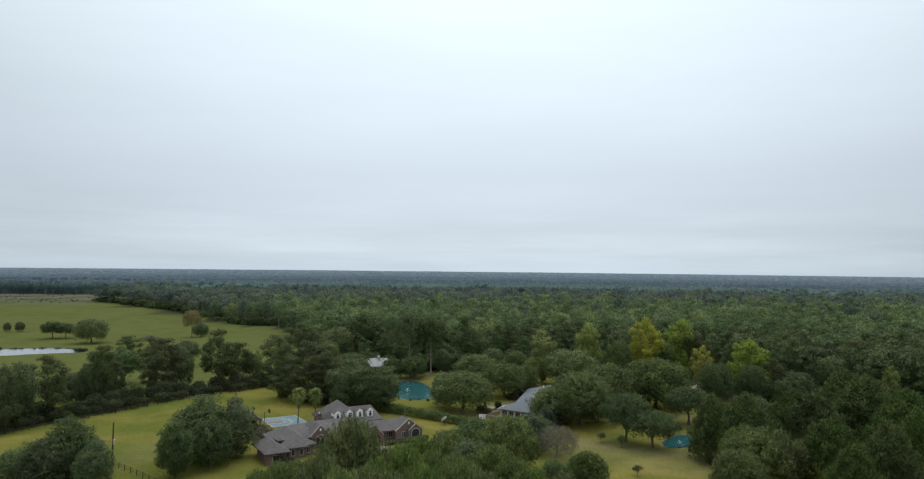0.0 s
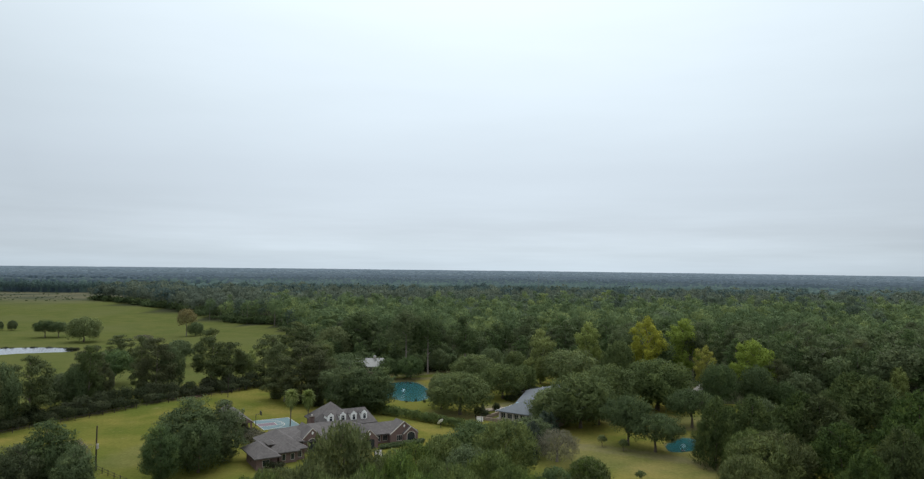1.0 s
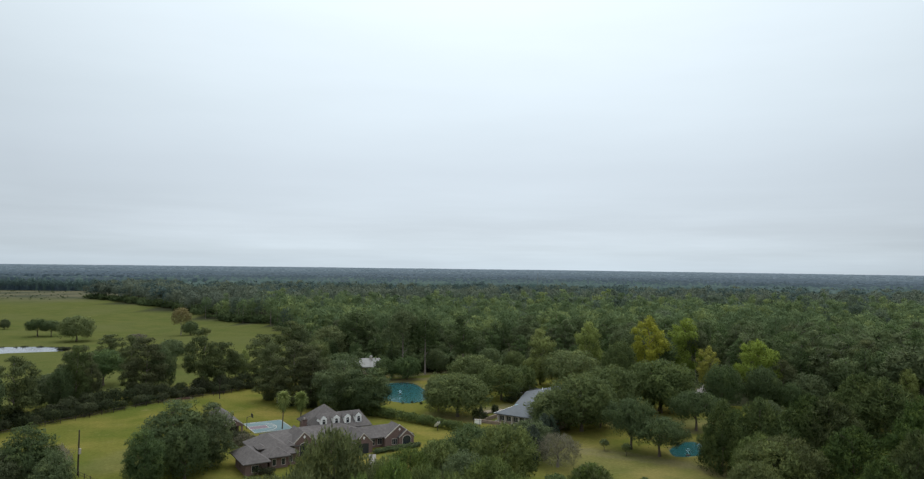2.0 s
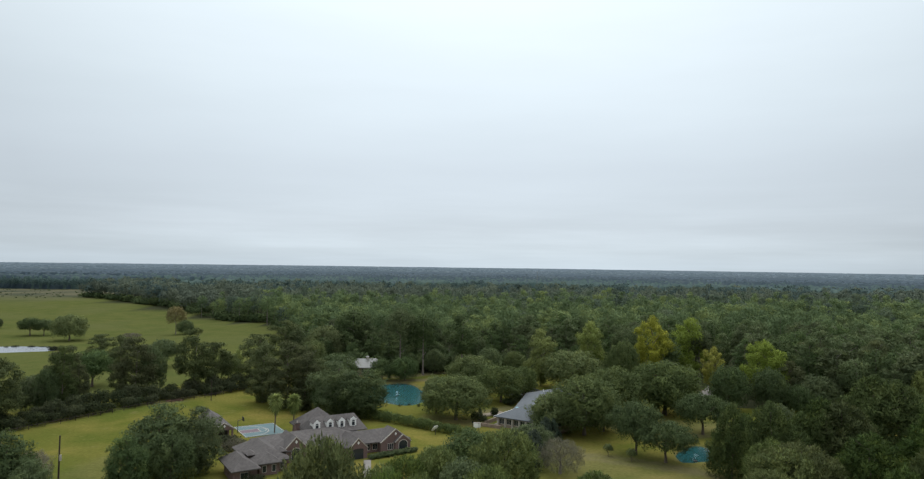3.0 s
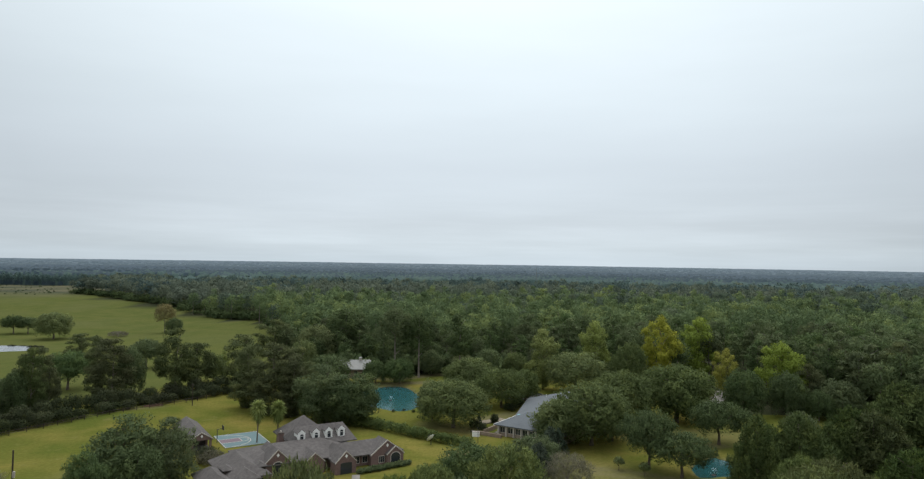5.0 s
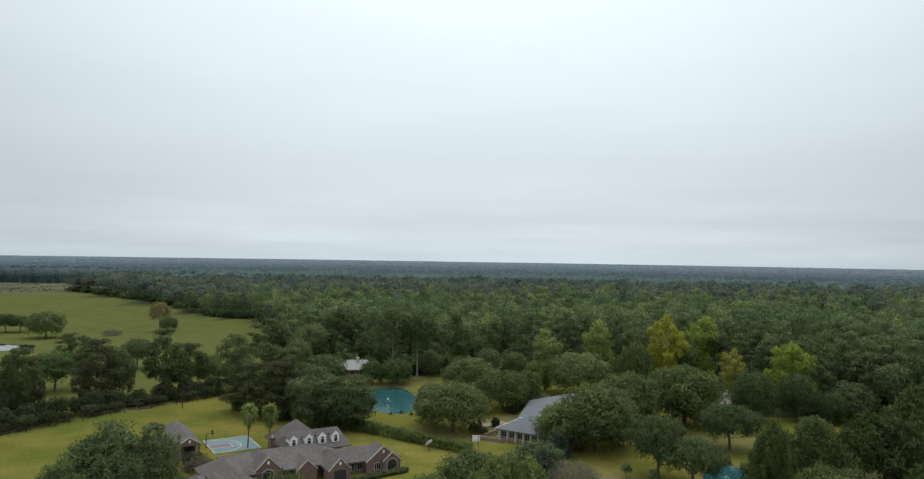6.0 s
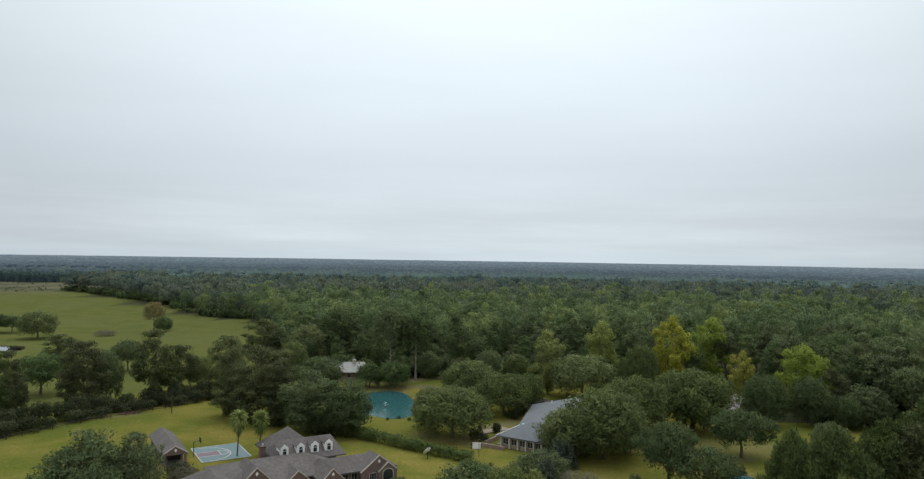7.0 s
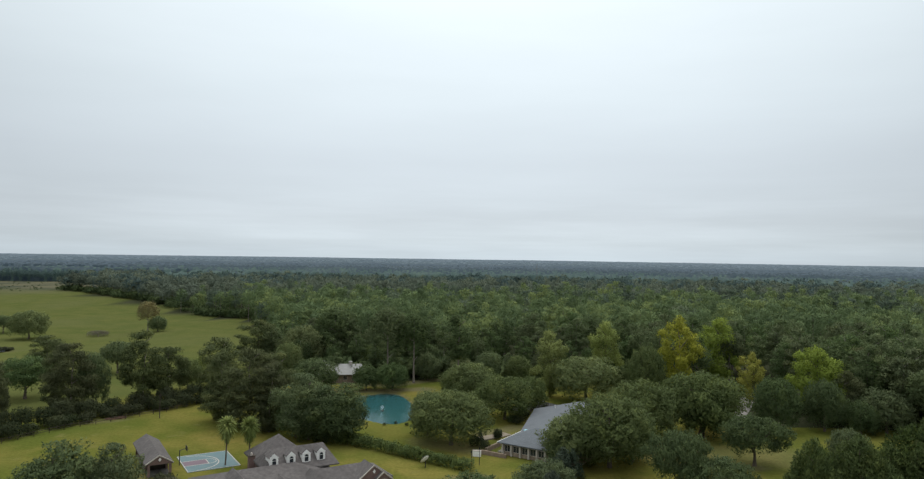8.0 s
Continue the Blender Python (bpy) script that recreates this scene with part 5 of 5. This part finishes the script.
def rail_fence(points, label, step=2.6, h=1.25):
    root = thing("fence", Matrix(), label, "fence")
    for (x0, y0), (x1, y1) in zip(points, points[1:]):
        n = max(1, round(math.hypot(x1 - x0, y1 - y0) / step))
        at = [(x0 + (x1 - x0) * i / n, y0 + (y1 - y0) * i / n) for i in range(n + 1)]
        for x, y in at:
            bm = bmesh.new()
            tube(bm, (x, y, ground_z(x, y) - 0.3), (x, y, ground_z(x, y) + h), 0.09, 0.08, 6)
            part("post", bm, DARK, root)
        for (xa, ya), (xb, yb) in zip(at, at[1:]):
            for k in (0.45, 0.85):
                bm = bmesh.new()
                tube(bm, (xa, ya, ground_z(xa, ya) + h * k), (xb, yb, ground_z(xb, yb) + h * k), 0.05, 0.05, 4)
                part("rail", bm, DARK, root)


rail_fence(((-77, 157), (-66.5, 148.5), (-58, 141)), "dark weathered rail fence across the yard", 2.6)
rail_fence(((-133, 158.2), (-120, 182.4), (-103.7, 212), (-95, 228.4), (-78, 248.6), (-72, 262)), "dark rail fence along the hedgerow", 4.0)


def satellite_dish(x, y):
    root = thing("satellite_dish", pose(x, y, ground_z(x, y), 0, 0, 140), "large pale satellite dish on a post in the lawn", "satellite dish")
    bm = bmesh.new()
    tube(bm, (0, 0, -0.2), (0, 0, 1.5), 0.09, 0.09, 8)
    part("post", bm, STEEL, root)
    bm = bmesh.new()
    rings = []
    for j in range(6):
        r = 1.05 * j / 5
        rings.append([bm.verts.new((r * math.cos(k * math.tau / 24), r * math.sin(k * math.tau / 24), 0.28 * (j / 5) ** 2)) for k in range(24)])
    for a, b in zip(rings, rings[1:]):
        for k in range(24):
            f = [a[k], a[(k + 1) % 24], b[(k + 1) % 24], b[k]]
            bm.faces.new(f)
    bmesh.ops.remove_doubles(bm, verts=bm.verts, dist=0.001)
    bmesh.ops.solidify(bm, geom=bm.faces[:], thickness=0.03)
    dish = part("reflector", bm, WHITE, root)
    dish.matrix_basis = pose(0, 0, 1.55, 0, 52, 0)
    bm = bmesh.new()
    for k in range(3):
        a = k * math.tau / 3
        tube(bm, (0.95 * math.cos(a), 0.95 * math.sin(a), 0.24), (0, 0, 0.95), 0.02, 0.02, 4)
    tube(bm, (0, 0, 0.85), (0, 0, 1.05), 0.08, 0.08, 8)
    part("feed", bm, STEEL, dish)


satellite_dish(-4.5, 201.2)


def slab(name, x0, y0, x1, y1, w, mat, label, cat, z=0.05):
    ln, ang = math.hypot(x1 - x0, y1 - y0), math.degrees(math.atan2(y1 - y0, x1 - x0))
    ob = part(name, box(bmesh.new(), 0, ln, -w / 2, w / 2, -0.3, z), mat)
    ob.matrix_basis = pose(x0, y0, 0.12, 0, 0, ang)
    return tagged(ob, label, cat, kind="structure")


slab("walkway", -19.0, 176.6, -17.4, 164, 1.6, CONCRETE, "pale concrete walkway to the front door", "walkway", 0.1)
slab("patio", 8.0, 224.5, 15.0, 229.5, 3.0, plain("tan_paving", (0.24, 0.2, 0.15), (0.18, 0.15, 0.11), 0.8, 0.9), "tan paved patio behind the stone house", "patio")
slab("road", 80, 249, 98, 281, 4.5, CONCRETE, "pale concrete lane between the oaks", "lane")
slab("drive", 19, 256, 31, 266, 5.0, plain("asphalt", (0.09, 0.09, 0.088), (0.06, 0.06, 0.06), 1.0, 0.9), "grey asphalt drive", "driveway")


def pile(x, y):
    bm = bmesh.new()
    bmesh.ops.create_icosphere(bm, subdivisions=3, radius=1.0)
    for v in bm.verts:
        v.co *= 1 + 0.25 * noise.noise(v.co * 2.0)
        v.co = Vector((v.co.x * 2.6, v.co.y * 1.2, max(-0.1, v.co.z * 0.6)))
    ob = part("leaf_pile", bm, plain("rust_leaves", (0.16, 0.085, 0.05), (0.10, 0.06, 0.04), 3.0, 0.95))
    ob.matrix_basis = pose(x, y, ground_z(x, y), 0, 0, 30)
    tagged(ob, "low heap of rust-brown leaves on the lawn", "leaf pile")


pile(-88.0, 240.4)
CARPAINT = [plain("black_car_paint", (0.015, 0.015, 0.018), (0.02, 0.02, 0.022), 0.5, 0.25, 0.5), plain("grey_car_paint", (0.16, 0.17, 0.18), (0.14, 0.15, 0.16), 0.5, 0.25, 0.5)]


def car(x, y, turn, paint, label):
    root = thing("car", pose(x, y, ground_z(x, y) + 0.2, 0, 0, turn), label, "car")
    bm = bmesh.new()
    prof = [(-2.3, 0.35), (2.3, 0.35), (2.35, 0.8), (1.2, 0.98), (0.5, 1.5), (-1.5, 1.55), (-2.25, 1.0)]
    solid(bm, [(a, s * 0.88, z) for s in (-1, 1) for a, z in prof],
          [tuple(range(7)), tuple(range(13, 6, -1))] + [(k, (k + 1) % 7, (k + 1) % 7 + 7, k + 7) for k in range(7)])
    bmesh.ops.bevel(bm, geom=bm.edges[:], offset=0.06, segments=2, affect="EDGES")
    part("body", bm, paint, root)
    for s in (-1, 1):
        bm = bmesh.new()
        solid(bm, [(a, s * d, z) for d in (0.85, 0.895) for a, z in ((-1.9, 1.05), (0.95, 1.02), (0.4, 1.42), (-1.4, 1.46))],
              [(0, 1, 2, 3), (7, 6, 5, 4), (0, 1, 5, 4), (1, 2, 6, 5), (2, 3, 7, 6), (3, 0, 4, 7)])
        part("window", bm, GLASS, root)
        for a in (-1.45, 1.45):
            bm = bmesh.new()
            tube(bm, (a, s * 0.7, 0.33), (a, s * 0.92, 0.33), 0.33, 0.33, 14)
            w = part("wheel", bm, STEEL, root)
            bm = bmesh.new()
            tube(bm, (a, s * 0.9, 0.33), (a, s * 0.935, 0.33), 0.2, 0.18, 12)
            part("rim", bm, TRIM, w)


car(22.6, 257.0, 20, CARPAINT[0], "black car parked on the drive")
car(27.4, 261.5, 35, CARPAINT[1], "grey car parked on the drive")


def lamp_post(x, y):
    root = thing("lamp_post", pose(x, y, ground_z(x, y)), "slim dark lamp post by the hedge", "lamp post", "lamp posts")
    bm = bmesh.new()
    tube(bm, (0, 0, -0.3), (0, 0, 3.4), 0.07, 0.05, 8)
    part("post", bm, STEEL, root)
    part("lantern", box(bmesh.new(), -0.13, 0.13, -0.13, 0.13, 3.4, 3.75), GLASS, root)


lamp_post(5.1, 200.5)
lamp_post(6.9, 203.5)
cab = thing("utility_cabinet", pose(6.6, 210.4, 0.1, 0, 0, -10), "white utility cabinet on the lawn", "cabinet")
part("body", box(bmesh.new(), -0.9, 0.9, -0.45, 0.45, -0.2, 1.0), WHITE, cab)
part("lid", box(bmesh.new(), -0.96, 0.96, -0.5, 0.5, 1.0, 1.07), TRIM, cab)


def far_house():
    root = thing("house", pose(-35.6, 300, 0.0, 0, 0, 6), "house with a pale metal roof among trees", "house")
    TIN = plain("pale_tin", (0.2, 0.2, 0.19), (0.165, 0.165, 0.155), 0.8, 0.5, 0.4)
    part("wall", box(bmesh.new(), -10, 5, -4, 4, -0.3, 3.0), STONE, root)
    part("roof", hip_roof(bmesh.new(), -11, 5.8, -5.2, 5.2, 3.1, 6.0, 1.5, "u"), TIN, root)
    for u, w in ((0.6, 0.55), (-8.6, 0.35)):
        ch = part("cupola", box(bmesh.new(), u - w, u + w, -w, w, 5.7, 6.7), TRIM, root, "pale roof cupola")
        part("roof", hip_roof(bmesh.new(), u - w - 0.15, u + w + 0.15, -w - 0.15, w + 0.15, 6.7, 7.1, w, "u", 0.08), TIN, ch)
    for u in (-7, -4, -1, 2):
        window(root, u, -4.0, 1.0, 2.5, 1.3)



far_house()


def mast(x, y, h):
    root = thing("radio_mast", pose(x, y, 0), "thin pale lattice radio mast above the woods", "mast")
    legs = [(0.7 * math.cos(k * math.tau / 3), 0.7 * math.sin(k * math.tau / 3)) for k in range(3)]
    for a, b in legs:
        bm = bmesh.new()
        tube(bm, (a, b, 0), (a * 0.6, b * 0.6, h), 0.06, 0.05, 5)
        part("leg", bm, CONCRETE, root)
    n = int(h / 2)
    for k in range(3):
        bm = bmesh.new()
        for i in range(n):
            (a, b), (c, d) = legs[k], legs[(k + 1) % 3]
            s0, s1 = 1 - 0.4 * i / n, 1 - 0.4 * (i + 1) / n
            tube(bm, (a * s0, b * s0, h * i / n), (c * s1, d * s1, h * (i + 1) / n), 0.03, 0.03, 4)
        part("brace", bm, CONCRETE, root)


mast(101, 900, 36)


def fountain(x, y, h, turn_seed):
    """A jet in a pond: a float, a nozzle and the falling drops."""
    cx = ground_z(x, y) + 1.1
    root = thing("fountain", pose(x, y, cx), "floating pond fountain with a white spray", "fountain")
    rng = random.Random(turn_seed)
    bm = bmesh.new()
    tube(bm, (0, 0, -0.1), (0, 0, 0.12), 0.55, 0.5, 16)
    part("float", bm, DARK, root)
    bm = bmesh.new()
    tube(bm, (0, 0, 0.1), (0, 0, 0.4), 0.09, 0.05, 8)
    part("nozzle", bm, STEEL, root)
    m, nt, b = material("spray_drops", 0.15, 0.5)
    b.inputs["Base Color"].default_value = (0.8, 0.86, 0.88, 1)
    bm = bmesh.new()
    for i in range(260):
        a, out, e = rng.uniform(0, math.tau), rng.uniform(0.1, 1.0) ** 0.7, rng.random()
        r, z = 1.5 * h * 0.5 * out * e, h * (1 - 0.4 * out) * 4 * e * (1 - e) + 0.2
        q, s = Vector((r * math.cos(a), r * math.sin(a), max(0.05, z))), rng.uniform(0.008, 0.024)
        vs = [bm.verts.new(q + Vector(o) * s) for o in ((1, 1, 1), (-1, -1, 1), (-1, 1, -1), (1, -1, -1))]
        for f in ((0, 1, 2), (0, 3, 1), (0, 2, 3), (1, 3, 2)):
            bm.faces.new([vs[k] for k in f])
    part("spray", bm, m, root, "fine white water drops")


fountain(-19.3, 256.0, 1.5, 41)
fountain(56.6, 181.6, 1.7, 42)


def trailer(x, y, turn, ln):
    root = thing("trailer", pose(x, y, ground_z(x, y), 0, 0, turn), "pale parked trailer at the edge of the wood", "trailer", "trailers at the edge of the wood")
    bm = box(bmesh.new(), -ln / 2, ln / 2, -1.2, 1.2, 0.6, 3.0)
    bmesh.ops.bevel(bm, geom=bm.edges[:], offset=0.15, segments=2, affect="EDGES")
    part("body", bm, TRIM, root)
    for u in (-ln * 0.25, ln * 0.25):
        part("window", box(bmesh.new(), u - 0.6, u + 0.6, -1.24, -1.18, 1.5, 2.2), GLASS, root)
    for u in (-0.8, 0.8):
        for v in (-1.0, 1.0):
            bm = bmesh.new()
            tube(bm, (u, v - 0.12, 0.4), (u, v + 0.12, 0.4), 0.42, 0.42, 12)
            part("wheel", bm, STEEL, root)


for x, y, turn, ln in ((-229, 658, 130, 8.0), (-219, 646, 128, 6.0), (-204, 634, 140, 9.0), (-190, 616, 132, 6.5)):
    trailer(x, y, turn, ln)
